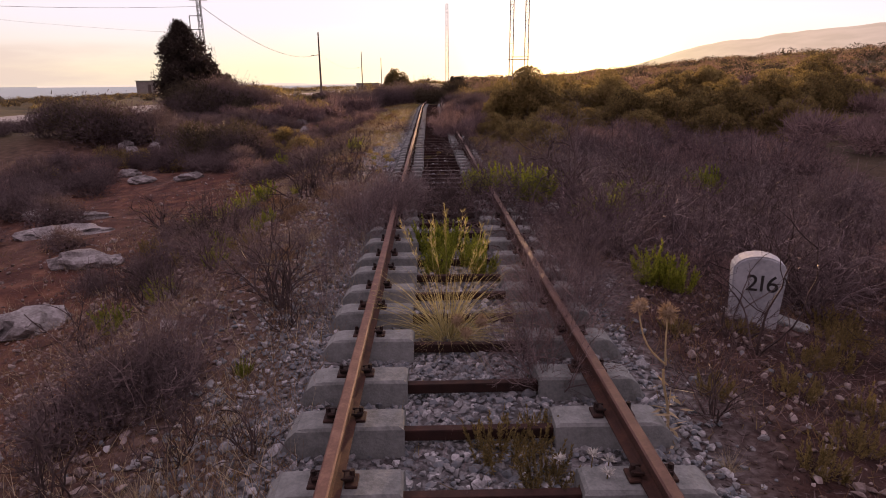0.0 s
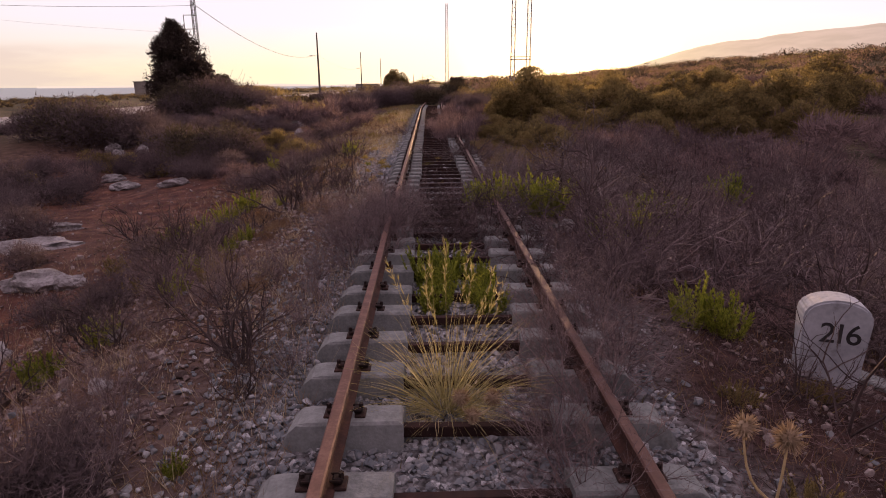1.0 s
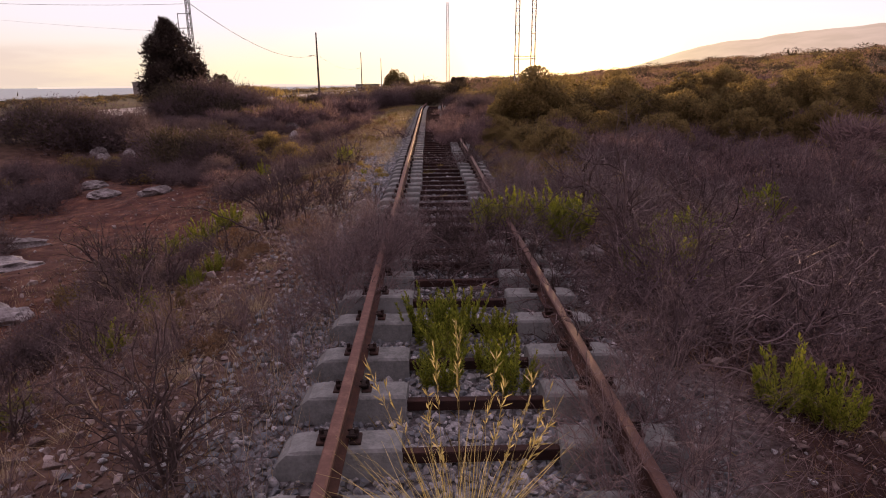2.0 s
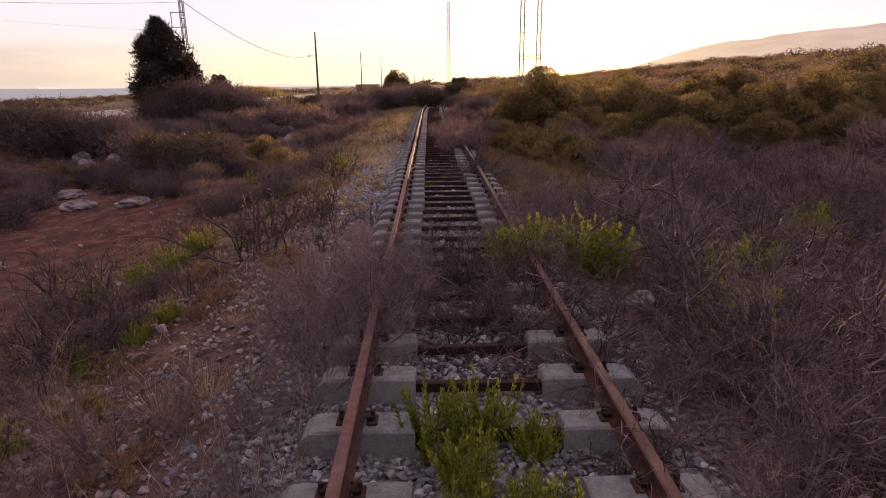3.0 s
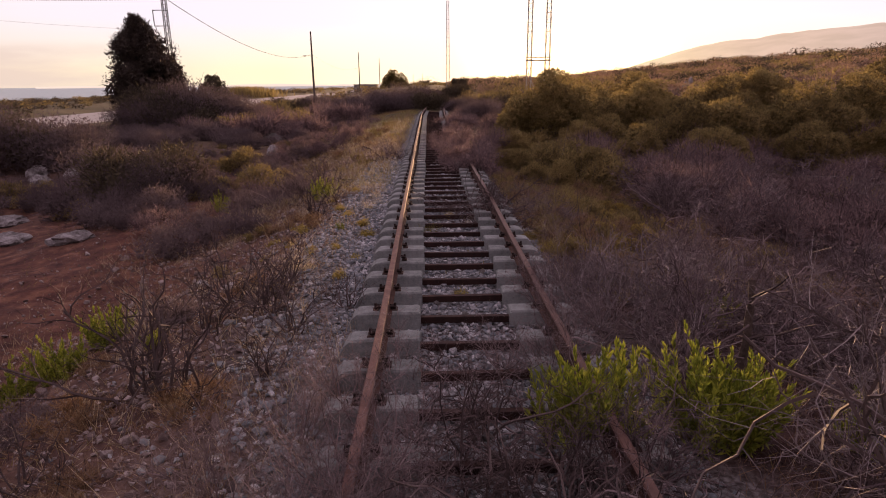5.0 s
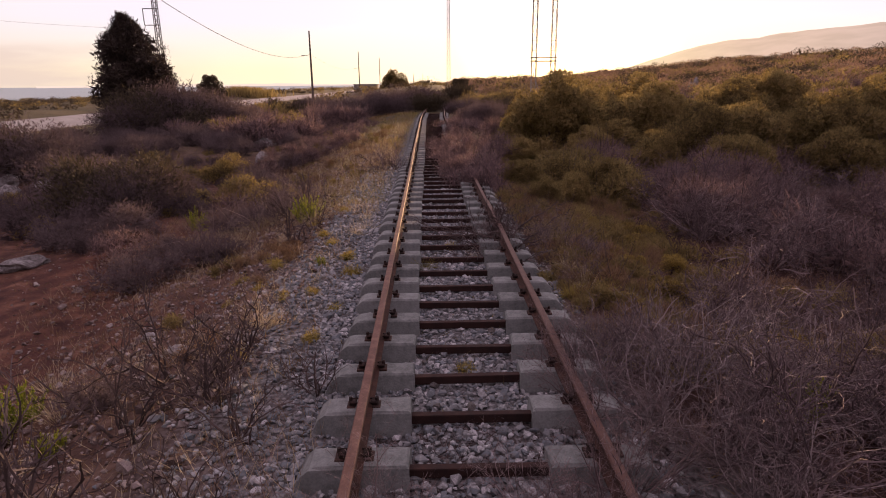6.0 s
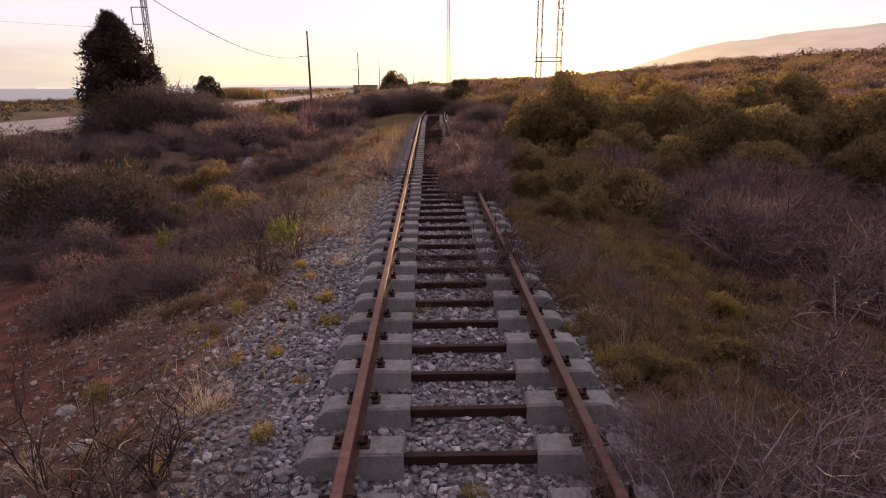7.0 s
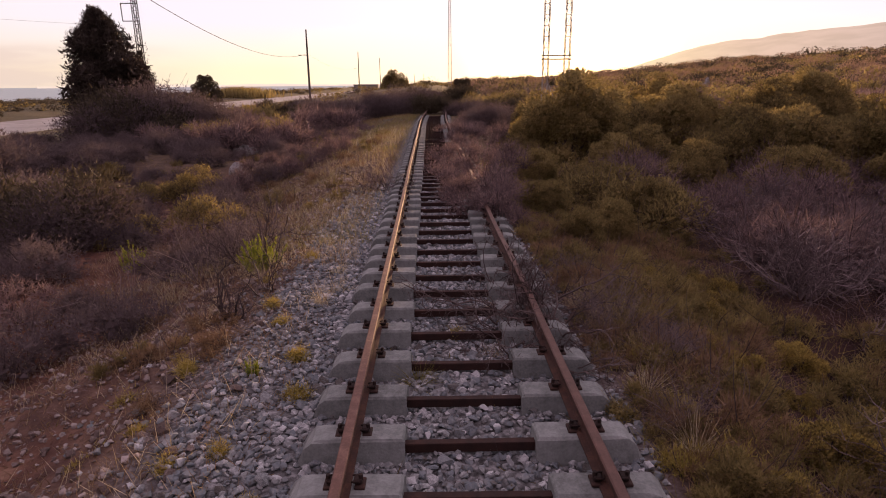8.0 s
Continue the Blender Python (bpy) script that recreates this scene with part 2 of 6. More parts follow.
M_HAY = plant_material("golden_dry_grass", [(0.2, (0.26, 0.215, 0.125)), (0.5, (0.44, 0.375, 0.235)), (0.85, (0.62, 0.56, 0.4))], 0.35)
M_RUSSET = plant_material("russet_dry_grass", [(0.2, (0.1, 0.062, 0.038)), (0.5, (0.2, 0.13, 0.075)), (0.85, (0.32, 0.225, 0.13))], 0.35)
M_BARK = speckled("rough_bark", [(0.3, (0.025, 0.018, 0.014)), (0.6, (0.065, 0.05, 0.04)), (0.85, (0.11, 0.09, 0.075))], 8, 0.95, 30, 0.9, 0.02)
M_WHITE = speckled("flaking_white_paint", [(0.25, (0.11, 0.12, 0.125)), (0.42, (0.3, 0.335, 0.355)), (0.72, (0.48, 0.525, 0.555))], 4, 0.85, 40, 0.35, 0.006)
M_BLACK = speckled("black_paint", [(0.3, (0.015, 0.015, 0.016)), (0.7, (0.04, 0.04, 0.04))], 20, 0.8)
M_STEEL = speckled("galvanised_steel", [(0.3, (0.22, 0.22, 0.22)), (0.7, (0.38, 0.375, 0.37))], 4, 0.6, 30, 0.1, 0.002, 0.6)
M_POLE = speckled("weathered_pole", [(0.3, (0.06, 0.05, 0.042)), (0.7, (0.15, 0.13, 0.115))], 3, 0.9, 20, 0.4, 0.005)
M_WIRE = speckled("black_cable", [(0.3, (0.02, 0.02, 0.02)), (0.7, (0.04, 0.04, 0.04))], 3, 0.6)
# asphalt lightened for the sky it reflects
M_ROAD = speckled("asphalt_with_sky_sheen", [(0.25, (0.18, 0.175, 0.17)), (0.5, (0.29, 0.285, 0.28)), (0.75, (0.38, 0.375, 0.365))], 0.7, 0.85, 30, 0.3, 0.01)
M_WALL = speckled("grey_render", [(0.3, (0.2, 0.2, 0.18)), (0.7, (0.32, 0.31, 0.28))], 1.5, 0.9, 20, 0.2, 0.01)
M_LIME = plant_material("yellow_green_grass", [(0.2, (0.1, 0.095, 0.025)), (0.5, (0.21, 0.19, 0.05)), (0.85, (0.36, 0.31, 0.1))], 0.5)
M_RUSSET_LIGHT = plant_material("dry_thistle_head", [(0.2, (0.17, 0.12, 0.075)), (0.5, (0.3, 0.23, 0.15)), (0.85, (0.44, 0.35, 0.24))], 0.2)
M_PALE = plant_material("pale_bracts", [(0.2, (0.4, 0.42, 0.38)), (0.8, (0.65, 0.66, 0.62))], 0.2)
# pale grey dead twigs, lightened for the light they catch
M_PALE_TWIG = plant_material("light_catching_twigs", [(0.2, (0.075, 0.064, 0.067)), (0.5, (0.15, 0.13, 0.131)), (0.8, (0.3, 0.27, 0.265))])
M_HEATH = plant_material("grey_brown_heath", [(0.2, (0.048, 0.037, 0.041)), (0.5, (0.11, 0.086, 0.09)), (0.85, (0.2, 0.16, 0.158))], 0.35, vary=0.22)
M_HAZE = plant_material("fine_grey_twigs", [(0.2, (0.07, 0.053, 0.056)), (0.5, (0.15, 0.117, 0.118)), (0.85, (0.29, 0.232, 0.225))], 0.2)
# lighter copy of the dry scrub, with the hillside's warm sunlight in its colour
M_HILL_LIT = plant_material("dry_hill_scrub_in_sun", [(0.2, (0.13, 0.085, 0.062)), (0.5, (0.25, 0.168, 0.12)), (0.85, (0.38, 0.27, 0.19))], 0.45)
M_JUNIPER = plant_material("dark_juniper_needles", [(0.2, (0.022, 0.017, 0.015)), (0.5, (0.046, 0.036, 0.03)), (0.85, (0.08, 0.064, 0.048))], 0.1)
M_YELLOW = plant_material("yellow_cushion_leaves", [(0.2, (0.17, 0.13, 0.03)), (0.5, (0.32, 0.26, 0.07)), (0.85, (0.48, 0.4, 0.13))], 0.4)
M_SPURGE = plant_material("golden_olive_leaves", [(0.2, (0.1, 0.075, 0.028)), (0.5, (0.24, 0.185, 0.06)), (0.85, (0.48, 0.38, 0.11))], 0.55, vary=0.5)
M_STRAW = plant_material("yellow_straw_grass", [(0.2, (0.22, 0.2, 0.08)), (0.5, (0.42, 0.38, 0.17)), (0.85, (0.62, 0.58, 0.33))], 0.45)
M_BAR = speckled("red_rusted_bar", [(0.3, (0.016, 0.008, 0.007)), (0.6, (0.038, 0.017, 0.013)), (0.85, (0.075, 0.032, 0.022))], 16, 0.85, 120, 0.5, 0.002)
M_SCREE = speckled("dusty_stones", [(0.2, (0.06, 0.045, 0.04)), (0.5, (0.12, 0.092, 0.082)), (0.8, (0.34, 0.305, 0.285))], 9, 0.92, 50, 0.4, 0.006, piece=0.34)

# ---- land ----
RAIL_TOP, BLOCK_TOP = 0.28, 0.152


def H(x, y):
    """Height of the ground."""
    x, y = np.asarray(x, float), np.asarray(y, float)
    near = 1 - sm(23, 33, y)
    left = -x - 1.75
    z = -sm(0, 3.8, left) * (0.45 + 0.5 * near) - 0.4 * sm(4, 10, left) * near
    z = z - 0.5 * sm(0, 2.6, x - 1.55) - 0.25 * sm(3, 6, x - 1.55) * sm(8, 15, y) * (1 - sm(30, 45, y))
    z = z + 0.086 * np.clip(x - 13, 0, 105) * sm(5, 70, y) - 0.1 * np.clip(x - 150, 0, 2000) * 0.08
    coast = -200 - np.maximum(0, y - 350) * 0.6
    z = z - 16 * sm(0, 1, (coast + 60 - x) / 160) - 2.2 * sm(45, 130, -x)
    z = z + 1.9 * sm(72, 140, y) * sm(-26, -4, x) * (1 - sm(14, 50, x))
    z = z - 16 * sm(430, 580, y) * (1 - sm(20, 140, x))
    off = sm(1.6, 3.5, np.abs(x + 0.1))
    road = sm(22.5, 25.5, -x) * (1 - sm(40, 43, -x))
    z = z + off * (1 - road) * (0.09 * wave(x, y, 1.7, 1) + 0.05 * wave(x, y, 0.5, 2) + 0.2 * wave(x, y, 7, 3) * sm(3, 8, np.abs(x)))
    z = z + (1 - road) * 1.0 * wave(x, y, 38, 4) * sm(30, 90, x)
    z = z - 0.015 * (1 - off) + 0.018 * wave(x, y, 0.35, 5)
    return z * (1 - road) + road * (-0.75 + 0.0 * x)


def knots(lo, hi, a, b, step, rate):
    mid = np.arange(a, b, step)
    up, s = [], step
    while (up[-1] if up else b) < hi:
        s *= rate
        up.append((up[-1] if up else b) + s)
    down, s = [], step
    while (down[-1] if down else a) > lo:
        s *= rate
        down.append((down[-1] if down else a) - s)
    return np.array(down[::-1] + mid.tolist() + up)


def ground_material():
    m, n, l, b = material("dry_ground", 0.95, spec=0.15)

    def zone(name):
        a = n.new("ShaderNodeAttribute")
        a.attribute_name = name
        return a.outputs["Fac"]
    fine, mid, wide = noise_node(n, l, 22, 8), noise_node(n, l, 3.1, 6), noise_node(n, l, 0.16, 5)
    soil = ramp(n, l, mid, [(0.3, (0.05, 0.03, 0.025)), (0.52, (0.1, 0.062, 0.048)), (0.72, (0.17, 0.118, 0.088))])
    red = ramp(n, l, mid, [(0.3, (0.045, 0.02, 0.017)), (0.5, (0.092, 0.042, 0.031)), (0.62, (0.145, 0.07, 0.046)), (0.78, (0.23, 0.135, 0.09))])
    grit = ramp(n, l, fine, [(0.3, (0.045, 0.046, 0.046)), (0.5, (0.11, 0.115, 0.117)), (0.7, (0.25, 0.258, 0.262))])
    scrub = ramp(n, l, wide, [(0.3, (0.05, 0.046, 0.026)), (0.5, (0.085, 0.074, 0.04)), (0.7, (0.125, 0.102, 0.056))])
    c = mix(n, l, zone("red"), soil, red)
    c = mix(n, l, zone("shaded_humus"), c, ramp(n, l, mid, [(0.3, (0.02, 0.01, 0.009)), (0.55, (0.045, 0.024, 0.02)), (0.78, (0.085, 0.052, 0.042))]))
    c = mix(n, l, zone("scrub"), c, scrub)
    c = mix(n, l, zone("grit"), c, grit)
    c = mix(n, l, 0.5, c, ramp(n, l, fine, [(0.25, (0.45, 0.42, 0.4)), (0.55, (1, 1, 1))]), "MULTIPLY")
    l.new(c, b.inputs["Base Color"])
    bump(n, l, b, fine, 0.8, 0.03)
    return m


def build_ground():
    xs, ys = knots(-3600, 3600, -5, 4.4, 0.2, 1.09), knots(-400, 4200, 0, 22, 0.2, 1.07)
    X, Y = np.meshgrid(xs, ys)
    Z = H(X, Y)
    i = np.arange(X.size).reshape(X.shape)
    q = np.stack([i[:-1, :-1], i[:-1, 1:], i[1:, 1:], i[1:, :-1]], -1).reshape(-1, 4)
    g = Geo().add(np.stack([X, Y, Z], -1), [q])
    me = g.mesh("ground", ground_material(), True)
    e = 0.35 * wave(X, Y, 0.6, 11) + 0.3 * wave(X, Y, 2.3, 12)
    grit = (1 - sm(1.55, 2.3, np.abs(X + 0.3 * sm(10, 14, Y)) + e + 0.42 * sm(0.8, 1.2, X))) * (1 - 0.75 * sm(1.2, 1.6, -X) * (1 - sm(10, 13, Y + 2 * e)))
    grit *= (1 - sm(44, 54, Y)) * (1 - sm(21, 26, Y + 3 * e) * sm(1.15, 1.4, -X))
    red = sm(2.6, 5, -X + 2 * e) * (1 - sm(20, 32, Y + 4 * e)) * (1 - sm(12, 18, -X)) * (0.55 + 0.45 * sm(-0.3, 0.4, wave(X, Y, 2.8, 13)))
    scrub = np.maximum(sm(26, 45, Y), np.maximum(sm(8, 20, X), sm(16, 24, -X)))
    # dark litter soil right of the line; its shade is in the colour too
    shaded_humus = sm(1.0, 2.0, X + e) * (1 - sm(20, 30, Y))
    for name, a in (("shaded_humus", shaded_humus), ("grit", grit), ("red", red), ("scrub", scrub)):
        at = me.attributes.new(name, "FLOAT", "POINT")
        at.data.foreach_set("value", a.ravel().astype(np.float32))
    return tagged(new("ground", me), "dry stony ground with red soil patches and litter", "ground", kind="structure")


ground = build_ground()

# sea beyond the low coast
m, n, l, b = material("evening_sea", 0.3, spec=0.5)
l.new(ramp(n, l, noise_node(n, l, 0.02, 3), [(0.3, (0.05, 0.075, 0.1)), (0.7, (0.075, 0.1, 0.13))]), b.inputs["Base Color"])
bump(n, l, b, noise_node(n, l, 0.4, 4), 0.5, 0.5)
g = Geo()
xs, ys = np.linspace(-4200, 1200, 60), np.linspace(0, 4300, 60)
X, Y = np.meshgrid(xs, ys)
i = np.arange(X.size).reshape(X.shape)
g.add(np.stack([X, Y, -9.0 + 0 * X], -1), [np.stack([i[:-1, :-1], i[:-1, 1:], i[1:, 1:], i[1:, :-1]], -1).reshape(-1, 4)])
tagged(new("water", g.mesh("water", m)), "calm grey-blue sea along the coast", "sea", kind="structure")

# road beside the line
ys = knots(-60, 420, 0, 120, 1.0, 1.06)
mid = -33.2 + 0.022 * np.clip(ys - 90, 0, 400)
g, w = Geo(), np.array([-5.3, -5.1, -2.6, 0, 2.6, 5.1, 5.3])
zc = np.array([-0.25, 0.05, 0.1, 0.13, 0.1, 0.05, -0.25])
V = np.stack([mid[:, None] + w, ys[:, None] + 0 * w, -0.75 + zc + 0 * ys[:, None]], -1)
i = np.arange(V.shape[0] * 7).reshape(-1, 7)
g.add(V, [np.stack([i[:-1, :-1], i[:-1, 1:], i[1:, 1:], i[1:, :-1]], -1).reshape(-1, 4)])
tagged(new("road", g.mesh("road", M_ROAD)), "pale asphalt road along the coast, sky sheen painted in", "road", kind="structure")

# mountain far off, its haze painted as glow
def build_mountain():
    m, n, l, b = material("mountain_with_painted_haze", 1.0, spec=0.0)
    col = ramp(n, l, noise_node(n, l, 0.006, 6), [(0.35, (0.2, 0.16, 0.12)), (0.65, (0.3, 0.25, 0.2))])
    l.new(col, b.inputs["Base Color"])
    # haze is painted as emission: bright yellow towards the sun, duller away from it
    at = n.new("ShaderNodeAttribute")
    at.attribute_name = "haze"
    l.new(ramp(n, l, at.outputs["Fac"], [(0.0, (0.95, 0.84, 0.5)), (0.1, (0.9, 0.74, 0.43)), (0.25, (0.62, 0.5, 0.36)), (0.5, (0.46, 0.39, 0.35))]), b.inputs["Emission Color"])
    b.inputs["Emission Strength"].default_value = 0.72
    u, v = np.linspace(0, 1, 240), np.linspace(0, 1, 16)
    U, W = np.meshgrid(u, v)
    az = radians(13) + U * radians(57)
    crest = np.interp(np.degrees(az), [13, 15, 18.9, 22.8, 26, 31.6, 38, 70], [0, 40, 118, 190, 236, 262, 300, 330]) + 8 * wave(U * 900, 0 * U, 40, 21) + 4 * wave(U * 900, 0 * U, 9, 22)
    d = 2700 + 1100 * W
    Z = -20 + crest * np.sin(W * np.pi / 2) + 10 * wave(U * 900, W * 300, 30, 23) * W * (1 - W)
    i = np.arange(U.size).reshape(U.shape)
    g = Geo().add(np.stack([d * np.sin(az), d * np.cos(az), Z], -1), [np.stack([i[:-1, :-1], i[:-1, 1:], i[1:, 1:], i[1:, :-1]], -1).reshape(-1, 4)])
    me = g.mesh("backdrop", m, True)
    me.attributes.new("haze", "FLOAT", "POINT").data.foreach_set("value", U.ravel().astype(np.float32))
    tagged(new("backdrop", me), "mountain ridge with evening haze painted on as glow", "mountain", kind="structure")


build_mountain()


def build_headland():
    m, n, l, b = material("headland_with_painted_haze", 1.0, spec=0.0)
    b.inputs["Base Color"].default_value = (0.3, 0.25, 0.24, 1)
    # pale haze over the headland, put in as an even glow
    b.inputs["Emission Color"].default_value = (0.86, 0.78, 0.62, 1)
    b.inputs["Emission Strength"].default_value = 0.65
    az = np.radians(np.linspace(-32, 13, 160))
    crest = 4 + 8 * wave(az * 400, 0 * az, 30, 61) + 6 * wave(az * 400, 0 * az, 7, 62)
    crest = 0.5 * crest * sm(-32, -24, np.degrees(az))
    V = np.stack([np.stack([d * np.sin(az), d * np.cos(az), z], -1) for d, z in ((3700, 0 * az - 12), (3760, crest * 0.6 - 4), (3850, crest), (4000, crest * 0 - 12))], 1)
    i = np.arange(V.shape[0] * 4).reshape(-1, 4)
    g = Geo().add(V, [np.stack([i[:-1, :-1], i[1:, :-1], i[1:, 1:], i[:-1, 1:]], -1).reshape(-1, 4)])
    tagged(new("backdrop", g.mesh("backdrop", m, True)), "far low headland with pale haze painted on as glow", "headland", kind="structure")


build_headland()

# ---- railway ----
FIRST, PITCH, COUNT = -1.669, 0.569, 100


def rail_profile():
    half = [(0.0, RAIL_TOP), (0.024, RAIL_TOP), (0.0325, RAIL_TOP - 0.008), (0.0325, RAIL_TOP - 0.034), (0.010, RAIL_TOP - 0.044),
            (0.008, 0.182), (0.022, 0.170), (0.058, 0.162), (0.058, 0.153)]
    return half + [(-x, z) for x, z in half[::-1] if x > 0]


def build_rail(x0, label, head):
    thing = empty("rail", (x0, 0, 0))
    prof = np.array(rail_profile())
    ys = np.concatenate([np.arange(-6, 62, 0.5)])
    sway = 0.012 * wave(ys, 0 * ys, 3.1, 31 + x0) + 0.35 * sm(40, 62, ys) ** 2
    V = np.stack([prof[None, :, 0] + sway[:, None], ys[:, None] + 0 * prof[None, :, 0], prof[None, :, 1] + 0 * ys[:, None]], -1)
    k = len(prof)
    i = np.arange(len(ys) * k).reshape(-1, k)
    A, B = i[:-1], i[1:]
    q = np.stack([A, np.roll(A, -1, 1), np.roll(B, -1, 1), B], -1)
    top = [0, 1, k - 2, k - 1]
    body = [j for j in range(k) if j not in top]
    part("web", Geo().add(V, [q[:, body].reshape(-1, 4)]), M_RAIL_SIDE, thing, "rusted web and foot of the rail")
    part("rail_head", Geo().add(V, [q[:, top].reshape(-1, 4)]), head, thing, "worn running surface")
    return tagged(thing, label, "rail", "rails of the line")


build_rail(-0.755, "rusty steel rail with a worn orange-brown head", M_RAIL_TOP)
build_rail(0.755, "rusty steel rail half hidden under dead branches", M_RAIL_LESS_LIT)


def block_mesh(r):
    """A concrete block: tapered, with a rounded outer end and a slightly worn top."""
    prof = [(0.335, -0.12), (0.335, 0.135), (0.318, BLOCK_TOP), (-0.2, BLOCK_TOP), (-0.262, 0.138), (-0.315, 0.09), (-0.36, 0.0), (-0.39, -0.12)]
    bm = bmesh.new()
    rings = []
    for y, dz, k in ((-0.142, -0.13, 1.0), (-0.106, -0.016, 1.0), (-0.09, 0.0, 0.985), (0.09, 0.0, 0.985), (0.106, -0.016, 1.0), (0.142, -0.13, 1.0)):
        ring = []
        for x, z in prof:
            edge = -0.12 if abs(y) > 0.14 else min(z, BLOCK_TOP + dz)
            ring.append(bm.verts.new((x * k + r.normal() * 0.003, y + r.normal() * 0.003, edge if z > -0.1 else -0.12)))
        rings.append(ring)
    for a, c in zip(rings, rings[1:]):
        for j in range(len(prof)):
            j2 = (j + 1) % len(prof)
            vs = [a[j], a[j2], c[j2], c[j]]
            bm.faces.new(vs)
    bmesh.ops.remove_doubles(bm, verts=bm.verts, dist=0.0004)
    bmesh.ops.recalc_face_normals(bm, faces=bm.faces)
    me = bpy.data.meshes.new("block")
    bm.to_mesh(me)
    bm.free()
    me.materials.append(M_CONCRETE)
    return me


def clip_bm():
    """A base plate lug with its bolt and spring clip."""
    bm = bmesh.new()
    box(bm, 0, 0, 0.01, 0.06, 0.1, 0.018, 0.004)
    box(bm, -0.012, 0, 0.035, 0.05, 0.05, 0.03, 0.006)
    bmesh.ops.create_cone(bm, cap_ends=True, segments=6, radius1=0.015, radius2=0.013, depth=0.034, matrix=Matrix.Translation((0.004, 0, 0.056)))
    box(bm, -0.022, 0.03, 0.045, 0.05, 0.012, 0.012, 0.003)
    box(bm, -0.022, -0.03, 0.045, 0.05, 0.012, 0.012, 0.003)
    return bm


def build_sleepers():
    r = np.random.default_rng(3)
    blocks = [block_mesh(r) for _ in range(5)]
    clip = bpy.data.meshes.new("rail_clip")
    bm = clip_bm()
    bm.to_mesh(clip)
    bm.free()
    clip.materials.append(M_IRON)
    bar = bpy.data.meshes.new("tie_bar")
    bm = bmesh.new()
    box(bm, 0, -0.004, 0.078, 1.2, 0.055, 0.009, 0.003)
    box(bm, 0, -0.027, 0.046, 1.2, 0.009, 0.06, 0.003)
    bm.to_mesh(bar)
    bm.free()
    bar.materials.append(M_BAR)
    for k in range(COUNT):
        y = FIRST + PITCH * k
        y -= 0.1 * math.exp(-((y - 15.2) / 1.1) ** 2) + 0.1 * math.exp(-((y - 6.1) / 0.6) ** 2)
        bend = 0.35 * float(sm(40, 62, y)) ** 2
        s = empty("sleeper", (bend + r.normal() * 0.012, y + r.normal() * 0.012, 0), r.normal() * 0.008)
        for side in (-1, 1):
            o = part("block", blocks[r.integers(5)], None, s)
            o.location, o.rotation_euler = (side * 0.755, 0, r.normal() * 0.004), (r.normal() * 0.012, 0, math.pi if side > 0 else 0)
            for d in (-1, 1):
                c = part("rail_clip", clip, None, s)
                c.location, c.rotation_euler = (side * 0.755 + d * 0.088, 0, BLOCK_TOP - 0.004), (0, 0, 0 if d > 0 else math.pi)
        part("tie_bar", bar, None, s, "rusted steel tie bar")
        tagged(s, "twin-block concrete sleeper with a rusted steel tie bar", "sleeper", "sleepers of the line")


build_sleepers()


def stone_shapes(count, r):
    """Angular broken stones."""
    out = []
    for _ in range(count):
        bm = bmesh.new()
        for q in unit(r.normal(size=(13, 3))):
            bm.verts.new(q * r.uniform(0.92, 1.08))
        hull = bmesh.ops.convex_hull(bm, input=bm.verts)
        bmesh.ops.delete(bm, geom=[e for e in hull["geom_interior"] if isinstance(e, bmesh.types.BMVert)], context="VERTS")
        bmesh.ops.triangulate(bm, faces=bm.faces)
        bm.verts.index_update()
        v = np.array([q.co[:] for q in bm.verts])
        f = np.array([[q.index for q in p.verts] for p in bm.faces])
        bm.free()
        v = v * np.array([1.05, r.uniform(0.7, 0.98), r.uniform(0.55, 0.85)])
        out.append((v, f))
    return out


def scatter_stones(g, pts, size, r, shapes, sink=0.25):
    """Lay turned pebbles of the given sizes at points of the ground."""
    kind = r.integers(len(shapes), size=len(pts))
    for k, (v, f) in enumerate(shapes):
        P, S = pts[kind == k], size[kind == k]
        if not len(P):
            continue
        a, t = r.uniform(0, 2 * np.pi, len(P)), r.normal(0, 0.4, len(P))
        ca, sa, ct, st = np.cos(a), np.sin(a), np.cos(t), np.sin(t)
        x, y, z = v[None, :, 0], v[None, :, 1] * ct[:, None] - v[None, :, 2] * st[:, None], v[None, :, 1] * st[:, None] + v[None, :, 2] * ct[:, None]
        V = np.stack([x * ca[:, None] - y * sa[:, None], x * sa[:, None] + y * ca[:, None], z + 0.6 - sink], -1) * S[:, None, None] + P[:, None]
        F = (f[None] + (np.arange(len(P)) * len(v))[:, None, None]).reshape(-1, 3)
        g.add(V, [F])


def put_stones(parent, pts, size, r, shapes, material, sink=0.25):
    """Larger stones, each an object of its own under the bed that it lies in."""
    meshes = [Geo().add(v, [f]).mesh("stone", material) for v, f in shapes]
    for p, s in zip(pts, size):
        o = part("stone", meshes[r.integers(len(meshes))], None, parent)
        o.location, o.scale = (p[0], p[1], p[2] + (0.6 - sink) * s), (s, s, s)
        o.rotation_euler = (r.normal(0, 0.4), 0, r.uniform(0, 6.28))


def largest(x, y, size, area, count=300):
    """Which stones of an area are its largest."""
    x0, x1, y0, y1 = area
    rank = np.where((x > x0) & (x < x1) & (y > y0) & (y < y1), size, 0)
    big = np.zeros(len(x), bool)
    big[np.argsort(rank)[-count:]] = True
    return big


